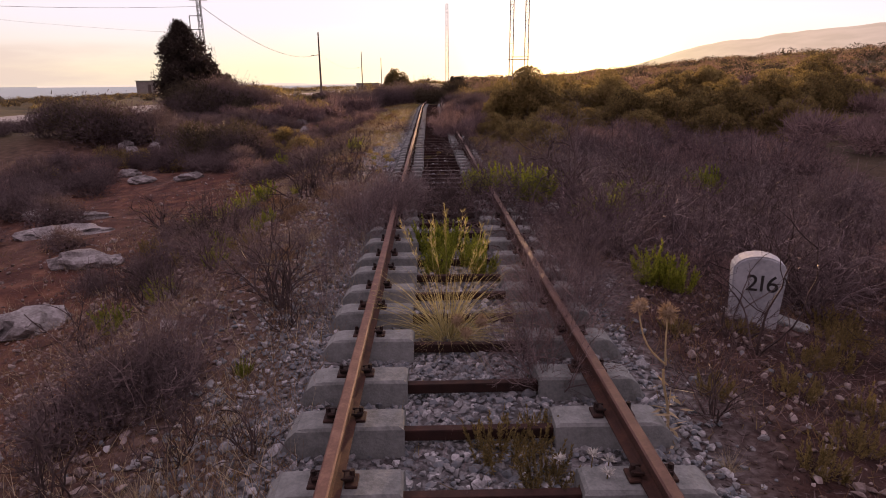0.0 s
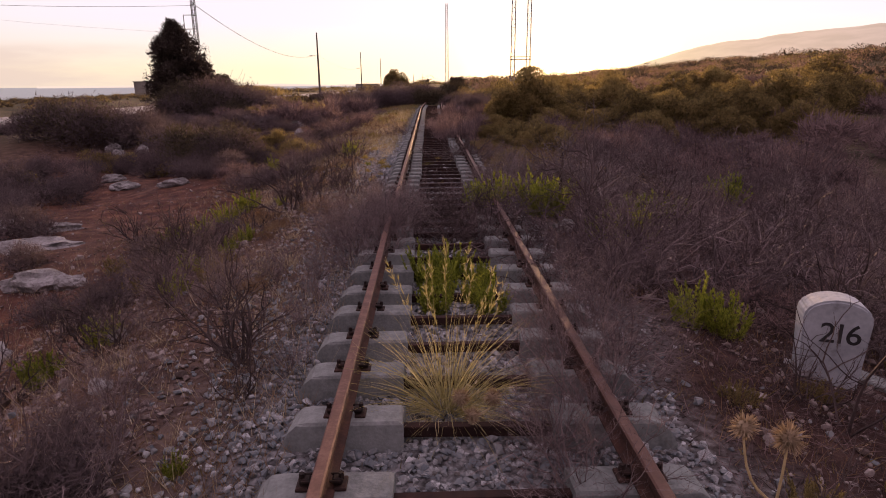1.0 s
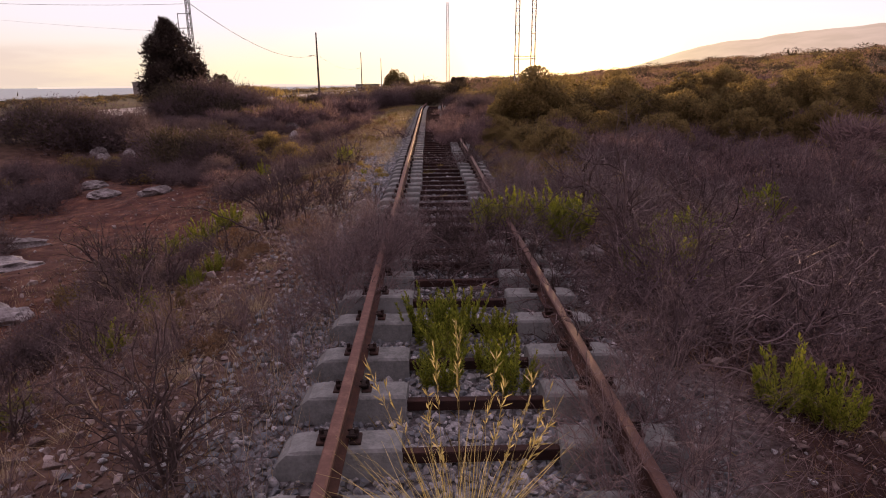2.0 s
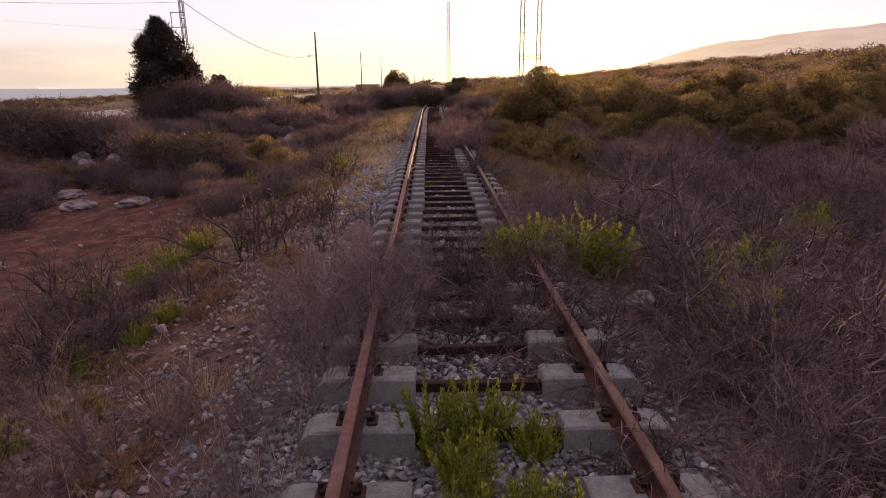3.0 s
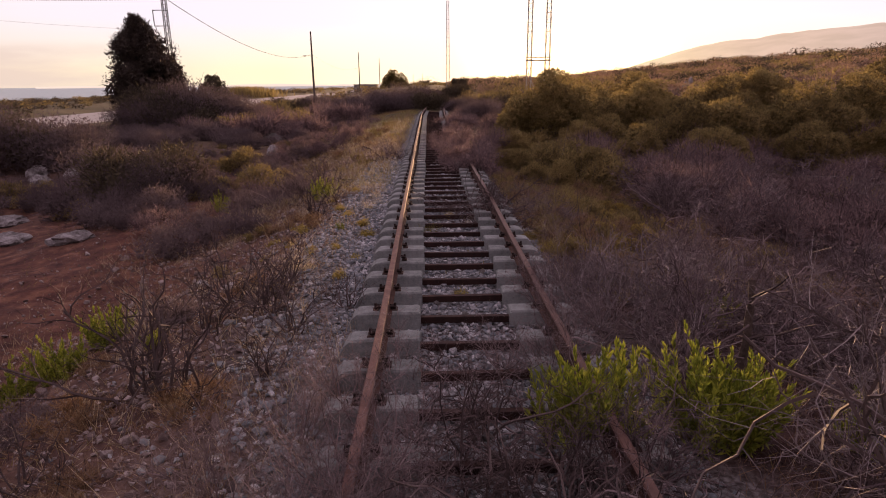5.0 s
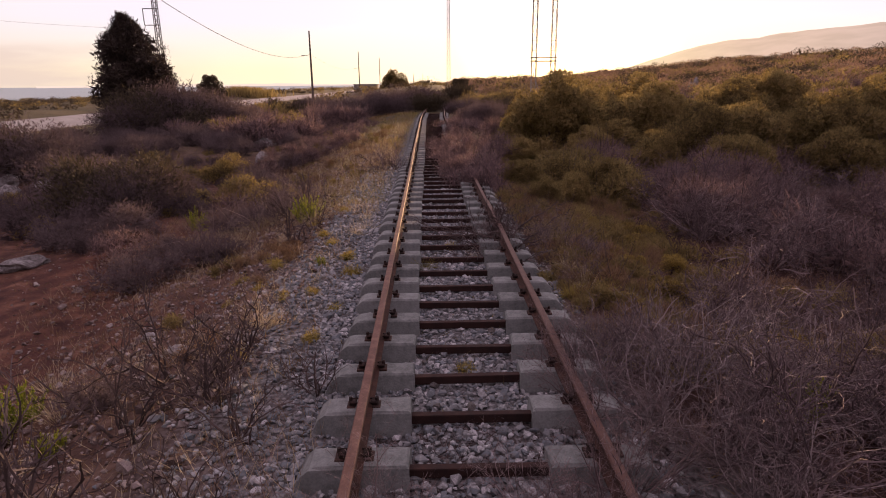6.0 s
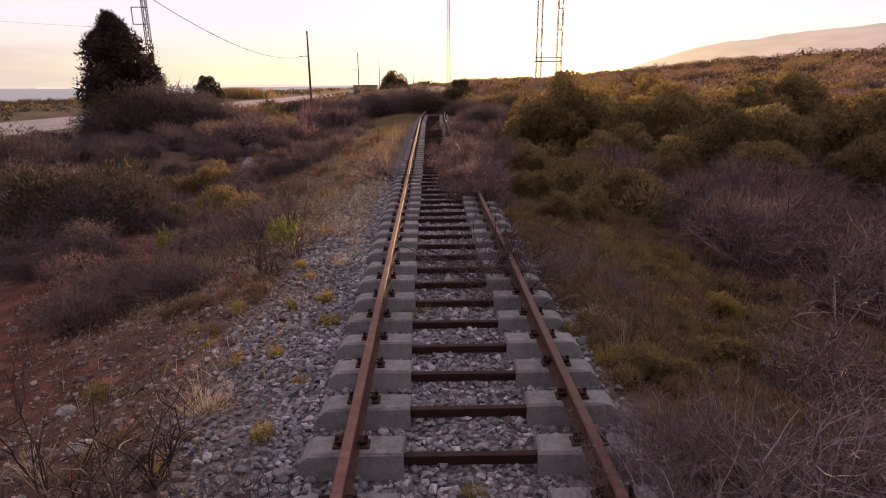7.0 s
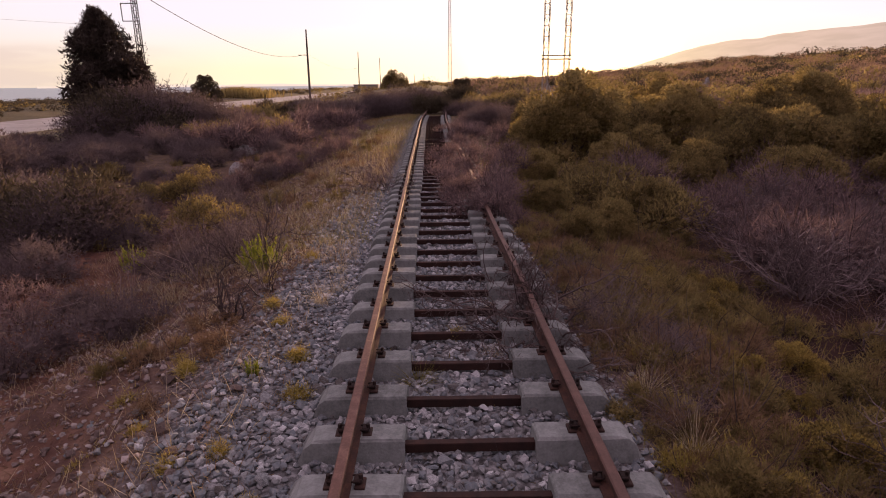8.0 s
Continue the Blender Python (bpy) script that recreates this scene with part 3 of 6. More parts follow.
def build_ballast():
    r = np.random.default_rng(5)
    shapes = stone_shapes(16, r)
    g = Geo()
    n = 52000
    y = 0.6 + 25 * r.uniform(0, 1, n) ** 1.15
    x = np.where(r.uniform(size=n) < 0.76, r.uniform(0, 1, n) * np.where(y > 11, 3.35, 3.05) - np.where(y > 11, 2.05, 1.75), r.normal(-0.6, 1.3, n))
    keep = (np.abs(x + 0.3) < 3.2) & ~((x < -2.3) & (r.uniform(size=n) < 0.45)) & ~((x > 1.5) & (r.uniform(size=n) < 0.5))
    keep &= ~((x > 1.45) & (r.uniform(size=n) < 0.6))
    keep &= ~((x > 1.25) & (y > 6.5) & (r.uniform(size=n) < 0.75))
    keep &= ~((x < -1.25) & (y < 12 + r.normal(0, 1.5, n)) & (r.uniform(size=n) < 0.45))
    keep &= ~((x > 1.15) & (y > 11.5) & (r.uniform(size=n) < 0.75))
    keep &= ~((x < -1.4) & (y > 11) & (0.9 * wave(x, y, 0.7, 71) + 0.6 * wave(x, y, 0.25, 72) - 0.45 * (x + 1.4) > r.uniform(-0.5, 1.5, n)))
    x, y = x[keep], y[keep]
    size = np.clip(r.lognormal(math.log(0.0205), 0.3, len(x)), 0.011, 0.046) * (1 + 0.02 * y)
    pts, big = np.stack([x, y, H(x, y)], -1), largest(x, y, size, (-1.7, 1.4, 2, 18))
    scatter_stones(g, pts[~big], size[~big], r, shapes)
    bed = new("ballast", g.mesh("ballast", M_STONE))
    put_stones(bed, pts[big], size[big], r, shapes, M_STONE)
    tagged(bed, "loose grey and white limestone ballast between the rails", "gravel", kind="stuff")


build_ballast()

# ---- plant makers: each returns the meshes of one kind, to be shared by its plants ----
def dead_meshes(seed, height, spread, stems, subs, twigs, curl=0.25, droop=0.02, thick=0.012, tips=0, wood=None, twig=None):
    """Leafless wood: stems, side branches, twigs and their tips, each thinner than the last."""
    r = np.random.default_rng(seed)
    a = r.uniform(0, 2 * np.pi, stems)
    lean = r.uniform(0.15, 1.0, stems) * spread
    S = np.stack([np.cos(a), np.sin(a), 0 * a], -1) * r.uniform(0, 0.06, (stems, 1))
    D = np.stack([np.cos(a) * lean, np.sin(a) * lean, np.ones(stems)], -1)
    g, t = Geo(), Geo()
    P = grow(S, D, height * r.uniform(0.7, 1.15, stems) * np.sqrt(1 + lean ** 2) * 0.9, 9, curl * 0.72, droop, r)
    tubes(g, P, thick * np.linspace(1, 0.35, 9) * r.uniform(0.6, 1.2, (stems, 1)), 5 if thick > 0.02 else 4)
    S, D = sprout(P, subs, 0.25, 0.98, 0.65, r)
    Q = grow(S, D, height * r.uniform(0.25, 0.6, len(S)), 6, curl * 0.75, droop, r)
    (tubes(g, Q, thick * 0.45 * np.linspace(1, 0.4, 6) * r.uniform(0.6, 1.2, (len(Q), 1)), 3) if thick > 0.008 else
     ribbons(g, Q, thick * 0.7 * np.linspace(1, 0.5, 6) * r.uniform(0.6, 1.2, (len(Q), 1)), r))
    S, D = sprout(Q, twigs, 0.2, 1.0, 0.8, r)
    U = grow(S, D, height * r.uniform(0.12, 0.34, len(S)), 4, curl * 1.1, droop, r)
    fine = min(thick, 0.011)
    ribbons(t, U, fine * 0.42 * np.linspace(1, 0.4, 4) * r.uniform(0.7, 1.3, (len(U), 1)), r)
    if tips:
        S, D = sprout(U, tips, 0.2, 1.0, 0.9, r)
        spikes(t, S, D, height * r.uniform(0.07, 0.2, len(S)), np.full(len(S), fine * 0.34), r)
    return g.mesh("trunk", wood), t.mesh("spray", twig)


def put_plant(name, parts, spots, label, category, group="", kind=""):
    """Plants of one look at spots (x, y, scale, turn): parts are (part name, mesh)."""
    for x, y, s, turn in spots:
        if category == "shrub" and -7.8 < x < -3.1 - 0.04 * (y - 13) and 12.9 < y < 17.7:
            continue                                     # bare red soil below the bank
        at = (x, y, min(float(H(x + d * s, y)) for d in (-0.3, 0, 0.3)) - 0.05 * s)
        if len(parts) == 1:
            o = new(name, parts[0][1])
            o.location, o.rotation_euler, o.scale = at, (0, 0, turn), (s, s, s)
        else:
            o = empty(name, at, turn, s)
            for pn, me in parts:
                q = part(pn, me, None, o)
                if pn == 'spray':
                    tagged(q, kind='stuff')
        tagged(o, label, category, group, kind)


def bush_meshes(seed, width, height, count, leaf, material_leaf, lumps=9, slim=0.42, wild=0.12, core=0.8, poke=0):
    """A rounded shrub: boughs, a dense heart of clumped sprigs, and sprigs all over its lumps. slim: a sprig's width to its length."""
    r = np.random.default_rng(seed)
    c = np.stack([r.uniform(-0.5, 0.5, lumps) * width * 0.72, r.uniform(-0.5, 0.5, lumps) * width * 0.72, r.uniform(0.16, 0.7, lumps) * height], -1)
    c[:, 2] *= 1 - 0.55 * np.clip(np.hypot(c[:, 0], c[:, 1]) / (width * 0.5), 0, 1) ** 2
    rad = r.uniform(0.2, 0.36, lumps) * min(width, height * 1.5)
    k = r.integers(lumps, size=count)
    d = unit(r.normal(size=(count, 3)))
    d[:, 2] = np.where(d[:, 2] < -0.35, -d[:, 2], d[:, 2])
    C = c[k] + d * (rad[k] * (core * 0.85 + (1.1 - core * 0.9) * r.uniform(0, 1, count) ** 0.6) * (1 + wild * r.normal(size=count)))[:, None]
    C[:, 2] = np.maximum(C[:, 2], 0.01)
    g, t = Geo(), Geo()
    spikes(t, C, d + 0.75 * r.normal(size=(count, 3)) + np.array([0, 0, 0.45]), leaf * r.uniform(0.6, 1.6, count), leaf * slim * r.uniform(0.7, 1.3, count), r)
    k = np.repeat(np.arange(lumps), 240 if height > 2 else 42)
    d = unit(r.normal(size=(len(k), 3)))
    C = c[k] + d * (rad[k] * core * r.uniform(0.1, 1.0, len(k)) ** 0.5 * 1.05)[:, None]
    C[:, 2] = np.maximum(C[:, 2], 0.02)
    spikes(t, C, r.normal(size=(len(k), 3)) + d, np.minimum(rad[k], 0.36) * r.uniform(0.25, 0.6, len(k)), np.minimum(rad[k], 0.36) * r.uniform(0.14, 0.3, len(k)), r)
    n = lumps * 2 + poke
    S = np.stack([r.normal(0, 0.05 * width, n), r.normal(0, 0.05 * width, n), 0 * np.arange(n)], -1)
    e = c[np.arange(n) % lumps] * np.array([1, 1, 1.25]) + r.normal(0, 0.14 * min(width, 1.6) * (0.5 if width > 3 else 1), (n, 3)) + np.array([0, 0, 0.1 * height])
    P = grow(S, e - S, np.linalg.norm(e - S, axis=1) * 1.25, 5, 0.16, 0.04, r)
    tubes(g, P, 0.008 * min(width, 1.6) * np.linspace(1, 0.25, 5) * np.ones((n, 1)), 3)
    return g.mesh("trunk", M_BURNT), t.mesh("crown", material_leaf)


def dome_meshes(seed, width, height, lumps, count, leaf, mat):
    """A broad shrub whose surface is made of many small rounded lumps of leaves."""
    r = np.random.default_rng(seed)
    d = unit(r.normal(size=(lumps, 3)) * np.array([1, 1, 0.9]))
    d[:, 2] = np.abs(d[:, 2])
    c = d * np.array([width * 0.42, width * 0.42, height * 0.8]) * r.uniform(0.68, 1.04, (lumps, 1))
    rad = r.uniform(0.34, 0.74, lumps) * (width / 5.2)
    k = r.choice(lumps, size=count, p=rad ** 2 / (rad ** 2).sum())
    n = unit(r.normal(size=(count, 3)) + 0.7 * d[k])
    C = c[k] + n * (rad[k] * (0.8 + 0.24 * r.uniform(0, 1, count)))[:, None]
    C[:, 2] = np.maximum(C[:, 2], 0.02)
    g, t = Geo(), Geo()
    spikes(t, C, n + 0.5 * r.normal(size=n.shape) + np.array([0, 0, 0.25]), leaf * r.uniform(0.6, 1.5, count), leaf * 0.62 * r.uniform(0.7, 1.3, count), r)
    k = np.repeat(np.arange(lumps), 60)
    n = unit(r.normal(size=(len(k), 3)))
    C = c[k] + n * (rad[k] * 0.78 * r.uniform(0.2, 1, len(k)) ** 0.5)[:, None]
    C[:, 2] = np.maximum(C[:, 2], 0.02)
    spikes(t, C, r.normal(size=n.shape) + n, rad[k] * r.uniform(0.25, 0.5, len(k)), rad[k] * r.uniform(0.2, 0.4, len(k)), r)
    S = np.stack([r.normal(0, 0.06 * width, lumps), r.normal(0, 0.06 * width, lumps), 0 * rad], -1)
    P = grow(S, c - S, np.linalg.norm(c - S, axis=1), 5, 0.1, 0.03, r)
    tubes(g, P, 0.022 * np.linspace(1, 0.25, 5) * np.ones((lumps, 1)), 4)
    return g.mesh("trunk", M_BURNT), t.mesh("crown", mat)


def join_plants(name, bank, places, label, category):
    """Far plants that nobody could count, as one object."""
    g = Geo()
    for k, (x, y, s, turn) in enumerate(places):
        me = bank[k % len(bank)][1]
        v = np.empty(len(me.vertices) * 3)
        me.vertices.foreach_get("co", v)
        v = v.reshape(-1, 3) * s
        c, n = math.cos(turn), math.sin(turn)
        v = np.stack([v[:, 0] * c - v[:, 1] * n, v[:, 0] * n + v[:, 1] * c, v[:, 2]], -1)
        f = np.empty(len(me.loops), int)
        me.loops.foreach_get("vertex_index", f)
        g.add(v + np.array([x, y, float(H(x, y)) - 0.03]), [f.reshape(-1, 3)])
    tagged(new(name, g.mesh(name, bank[0][1].materials[0])), label, category, kind="stuff")


def leafy_meshes(seed, height, width, stems, per, leaf, mat):
    """Upright leafy shoots: narrow leaves stand round each, closer and steeper towards its tip."""
    r = np.random.default_rng(seed)
    a, q = r.uniform(0, 2 * np.pi, stems), np.sqrt(r.uniform(0, 1, stems))
    S = np.stack([np.cos(a) * q, np.sin(a) * q, 0 * a], -1) * width * 0.22
    D = np.stack([np.cos(a) * q * 0.5, np.sin(a) * q * 0.5, 1 + 0 * a], -1) + 0.12 * r.normal(size=(stems, 3))
    P = grow(S, D, height * r.uniform(0.62, 1.1, stems) * (1.08 - 0.35 * q), 6, 0.08, 0.06, r)
    g, t = Geo(), Geo()
    tubes(g, P, 0.004 * np.linspace(1, 0.4, 6) * np.ones((stems, 1)), 3)
    u = r.uniform(0.12, 1.0, (stems, per)) ** 0.8 * 4.999
    j, bi = u.astype(int), np.arange(stems)[:, None]
    C = (P[bi, j] * (1 - (u - j))[..., None] + P[bi, j + 1] * (u - j)[..., None]).reshape(-1, 3)
    T = unit(P[bi, j + 1] - P[bi, j]).reshape(-1, 3)
    up = (u / 5).reshape(-1, 1)
    W = T * (0.35 + 1.0 * up) + unit(r.normal(size=C.shape)) * (1.05 - 0.45 * up)
    leaves(t, C, W, leaf * r.uniform(0.7, 1.25, len(C)) * (1.15 - 0.4 * up[:, 0]), leaf * 0.2 * r.uniform(0.8, 1.3, len(C)), r)
    return g.mesh("stem", M_OLIVE), t.mesh("foliage", mat)


def tuft_meshes(seed, height, blades, spread, mat, width=0.0045, plumes=0, droop=0.085):
    r = np.random.default_rng(seed)
    a = r.uniform(0, 2 * np.pi, blades)
    k = r.uniform(0.05, 1, blades) ** 0.7 * spread
    S = np.stack([np.cos(a), np.sin(a), 0 * a], -1) * r.uniform(0, 0.07, (blades, 1)) * height
    D = np.stack([np.cos(a) * k, np.sin(a) * k, 1 + 0 * a], -1)
    P = grow(S, D, height * r.uniform(0.45, 1.1, blades), 7, 0.09, -droop, r)
    g = Geo()
    ribbons(g, P, width * np.linspace(1, 0.15, 7) * r.uniform(0.7, 1.3, (blades, 1)), r)
    if plumes:
        h, g = g, Geo()
        a = r.uniform(0, 2 * np.pi, plumes)
        D = np.stack([np.cos(a) * 0.3, np.sin(a) * 0.3, 1 + 0 * a], -1)
        P = grow(0 * D, D, height * r.uniform(1.0, 1.5, plumes), 8, 0.05, 0.0, r)
        tubes(g, P, 0.0022 * np.linspace(1, 0.5, 8) * np.ones((plumes, 1)), 3)
        C, W = sprout(P, 26, 0.72, 1.0, 0.35, r)
        leaves(g, C, W, 0.05 * r.uniform(0.5, 1.2, len(C)), 0.006 * np.ones(len(C)), r)
        return h.mesh("blades", mat), g.mesh("plume", mat)
    return g.mesh("grass_tuft", mat)


def spots(r, count, x0, x1, y0, y1, s0=0.8, s1=1.2, keep=None):
    out = []
    while len(out) < count:
        x, y = r.uniform(x0, x1), r.uniform(y0, y1)
        if keep is None or keep(x, y):
            out.append((x, y, r.uniform(s0, s1), r.uniform(0, 6.28)))
    return out



# ---- plants in their places ----
R = np.random.default_rng(11)
dark = [bush_meshes(40 + k, 3.2, 1.7, 7500, 0.13, M_DARK, 14, 0.34, 0.12, 0.5) for k in range(3)]
heath = [bush_meshes(140 + k, 3.2, 1.7, 12000, 0.08, M_HEATH, 22, 0.34, 0.12, 0.55, 10) for k in range(3)]
heath_low = [bush_meshes(143 + k, 2.0, 1.0, 2800, 0.085, M_HEATH, 9, 0.28, 0.16, 0.5, 8) for k in range(3)]
dome = [dome_meshes(160 + k, 5.2, 3.4, 78, 30000, 0.085, M_OLIVE) for k in range(3)]
spurge = [dome_meshes(170 + k, 1.0, 0.5, 34, 7500, 0.034, M_SPURGE if k else M_OLIVE) for k in range(3)]
dark_dome = [dome_meshes(165, 3.7, 4.0, 70, 18000, 0.1, M_DARK)]
warm = [bush_meshes(45 + k, 3.2, 1.7, 7500, 0.13, M_OLIVE, 14, 0.34, 0.12, 0.5) for k in range(2)]
brush = [bush_meshes(50 + k, 2.0, 1.0, 1400, 0.16, M_FUZZ, 6, 0.12, 0.22, 0.45, 8) for k in range(4)]
brush_far = [bush_meshes(150 + k, 2.0, 1.0, 1200, 0.25, M_FUZZ, 5, 0.14, 0.14, 0.5, 2) for k in range(4)]
mixed_far = [bush_meshes(155 + k, 2.2, 1.1, 1500, 0.15, M_OLIVE, 6, 0.3, 0.14, 0.55, 2) for k in range(3)]
mixed = [bush_meshes(55 + k, 2.2, 1.1, 3000, 0.11, M_OLIVE, 8, 0.3, 0.12, 0.78, 12) for k in range(3)]
olive = [bush_meshes(60 + k, 1.1, 0.42, 1100, 0.075, M_OLIVE, 5, 0.2, 0.22, 0.5, 4) for k in range(3)]
russet = [bush_meshes(65 + k, 1.0, 0.4, 1100, 0.1, M_RUSSET, 5, 0.1, 0.24, 0.5, 4) for k in range(2)]
burnt = [dead_meshes(70 + k, 0.7, 0.75, 8, 5, 3, 0.3, 0.05, 0.0125, 0, M_BURNT, M_BURNT) for k in range(4)]
grey = [dead_meshes(80 + k, 0.78, 1.1, 18, 6, 5, 0.36, 0.02, 0.0105, 1, M_TWIG, M_TWIG) for k in range(4)]
haze = [dead_meshes(90 + k, 0.62, 1.3, 20, 6, 5, 0.2, 0.04, 0.0072, 2, M_HAZE, M_HAZE) for k in range(3)]
fallen = [dead_meshes(100 + k, 0.62, 2.4, 13, 6, 5, 0.42, -0.03, 0.0105, 1, M_TWIG, M_TWIG) for k in range(4)]
fresh = [leafy_meshes(110 + k, 0.74, 0.8, 44, 74, 0.07, M_GREEN) for k in range(3)]
sage = [leafy_meshes(115 + k, 0.5, 1.0, 44, 60, 0.05, M_OLIVE) for k in range(2)]
hay = [tuft_meshes(120 + k, 0.42, 110, 0.9, M_HAY) for k in range(3)]
rust_tuft = [tuft_meshes(125 + k, 0.3, 120, 1.2, M_RUSSET) for k in range(3)]
plume = tuft_meshes(130, 0.78, 420, 1.25, M_STRAW, 0.0062, 14, 0.14)
moss_tuft = [bush_meshes(135 + k, 0.36, 0.2, 900, 0.035, M_YELLOW, 2, 0.15, 0.25, 0.6) for k in range(2)]


def pick(bank, k, names=("trunk", "crown")):
    return list(zip(names, bank[k % len(bank)]))


def lone(bank, k):
    return [("grass_tuft", bank[k % len(bank)])]


for k, (x, y, s) in enumerate([(5.2, 34.2, 1.06), (9.3, 29.6, 0.74), (11.6, 30.4, 0.86), (14.4, 30.0, 0.9), (17.8, 32.0, 1.0), (7.9, 37.5, 0.8), (11.2, 38.5, 0.95), (7.0, 31.0, 0.5), (21.5, 36, 1.0), (14.6, 37.5, 1.0),
                               (25.5, 40, 1.1), (18.5, 42, 1.1), (9.5, 46, 0.95), (13.5, 48, 1.05), (5.9, 45, 0.7), (5.4, 29.6, 0.42), (6.9, 27.2, 0.45), (9.0, 25.9, 0.5), (12.4, 26.4, 0.55), (16.2, 27.6, 0.6)]):
    put_plant("evergreen_shrub", pick(dome, k), [(x, y, s, k * 1.7)], "broad domed olive-green bush catching the low sun", "shrub", "domed shrubs")
for k, (x, y, s) in enumerate([(2.1, 20.4, 0.18), (3.0, 21.6, 0.24), (2.0, 22.6, 0.22), (4.2, 22.9, 0.3), (3.2, 24.4, 0.26), (3.9, 26.4, 0.34), (2.6, 27.0, 0.28)]):
    put_plant("cushion_shrub", pick(dome, k), [(x, y, s, k * 2.3)], "low domed olive-green cushion beside the rail", "shrub", "low scrub")
WOOD = ("trunk", "spray")
LEAF = ("stem", "foliage")
big = [(-16.4, 30.2, 1.3), (-14.8, 29.4, 1.3), (-18.0, 30.8, 1.2), (-10.0, 24.6, 1.0), (-8.7, 24.1, 1.05), (-7.6, 23.5, 0.85), (-17.6, 43.0, 0.95), (-16.6, 43.4, 1.3), (-15.4, 43.2, 1.6), (-14.2, 43.6, 1.7),
       (-13.2, 43.8, 1.55), (-15.6, 41.8, 1.2), (-14.0, 41.8, 1.2), (-12.2, 44.2, 1.15), (-7.2, 57, 1.2), (-9.4, 57.6, 1.1), (-11.4, 57, 1.0), (4.2, 62, 1.25), (-4.6, 62, 1.3), (-2.6, 66, 1.35), (1.8, 70, 1.4), (6.6, 66, 1.4), (9.2, 69, 1.5), (-6.2, 66, 1.2),
       (0.1, 60, 1.1), (-3.5, 60, 1.1), (2.7, 57, 1.0), (-1.0, 64, 1.2), (5.4, 58, 1.1), (4.0, 50, 1.0), (2.9, 45, 0.95), (7.6, 54, 1.2), (-8.2, 52, 0.85), (-6.4, 52.6, 0.8)]
for k, (x, y, s) in enumerate(big):
    put_plant("evergreen_shrub", pick(warm if x > 4.1 and k % 2 else heath if k % 4 else dark, k), [(x, y, s, k * 1.3)], "dense dusky shrub with a rounded uneven crown", "shrub", "dark shrubs")
BRUSH = "dry brown twiggy scrub bush, dense and rounded"
far_spots = spots(R, 92, 6, 36, 22, 66, 0.8, 1.5, lambda x, y: x < 0.62 * y and y > 40 - 0.9 * x)
join_plants("slope_scrub", brush_far, [q for k, q in enumerate(far_spots) if k % 3], "dry twiggy scrub over the slope, brown", "scrub")
join_plants("slope_scrub", mixed_far, [q for k, q in enumerate(far_spots) if k % 3 == 0], "dry twiggy scrub over the slope, olive green", "scrub")
far_spots = spots(R, 62, -21, -5.5, 26, 64, 0.8, 1.5, lambda x, y: x > -0.5 * (y - 11.4) and (x < -6 or y > 46) and y > 36)
join_plants("slope_scrub", brush_far, [q for k, q in enumerate(far_spots) if k % 3], "dry twiggy scrub towards the road, brown", "scrub")
join_plants("slope_scrub", mixed_far, [q for k, q in enumerate(far_spots) if k % 3 == 0], "dry twiggy scrub towards the road, olive green", "scrub")
far_spots = spots(R, 46, 13, 44, 16, 56, 0.9, 1.6, lambda x, y: 0.5 * y < x < 0.95 * y)
join_plants("slope_scrub", brush_far, [q for k, q in enumerate(far_spots) if k % 3], "dry twiggy scrub up the slope, brown", "scrub")
join_plants("slope_scrub", mixed_far, [q for k, q in enumerate(far_spots) if k % 3 == 0], "dry twiggy scrub up the slope, olive green", "scrub")
for k, sp in enumerate(spots(R, 66, -19.5, -6.5, 30.5, 41, 0.55, 0.95, lambda x, y: x > -0.75 * (y - 11) + 1 and not (x > -11 and y < 34.5))):
    put_plant("heath_bush", pick(heath_low, k), [(sp[0], sp[1], min(sp[2], 0.7) if sp[0] < -13 else sp[2], sp[3])], "low dusky grey-brown heath bush", "shrub", "dry scrub")
for k, sp in enumerate(spots(R, 26, -25, -8.5, 15, 40, 0.5, 0.85, lambda x, y: x > -0.72 * y and (x < -11 or y > 24) and not (x > -20 and y > 26))):
    put_plant("dry_bush", pick(heath_low if k % 3 else brush, k), [sp], "low dry brown twiggy scrub on open ground", "shrub", "dry scrub")
for k, sp in enumerate(spots(R, 30, -14, -5.5, 23, 31, 0.3, 0.6, lambda x, y: x < -0.4 * (y - 11.4))):
    put_plant("dry_bush", pick(mixed if k % 4 == 0 else heath_low, k), [sp], "low dry brown twiggy scrub on open ground", "shrub", "dry scrub")
for k, sp in enumerate(spots(R, 16, 1.3, 4.5, 36, 58, 0.5, 0.9)):
    put_plant("dry_bush", pick(brush, k), [sp], "dry brown scrub grown over the rail", "shrub", "dry scrub")
for k, sp in enumerate(spots(R, 50, 1.45, 4.8, 13.4, 21, 0.45, 0.85, lambda x, y: x > 1.7 or y > 15)):
    put_plant("cushion_shrub", pick(russet if k % 3 == 0 else olive, k), [sp], "low olive and russet scrub cushion beside the rail", "shrub", "low scrub")
for k, sp in enumerate(spots(R, 26, -6.6, -3.6, 24, 47, 0.4, 0.75)):
    put_plant("dry_bush", pick(brush, k), [sp], "low dry brown twiggy scrub on the verge", "shrub", "dry scrub")
for k, sp in enumerate(spots(R, 18, -15, -5.2, 19.5, 34, 0.4, 0.7, lambda x, y: x > -0.52 * (y - 11.4) or x < -0.8 * (y - 11.4))):
    put_plant("dry_bush", pick(mixed if k % 4 == 0 else heath_low, k), [sp], BRUSH, "shrub", "dry scrub")
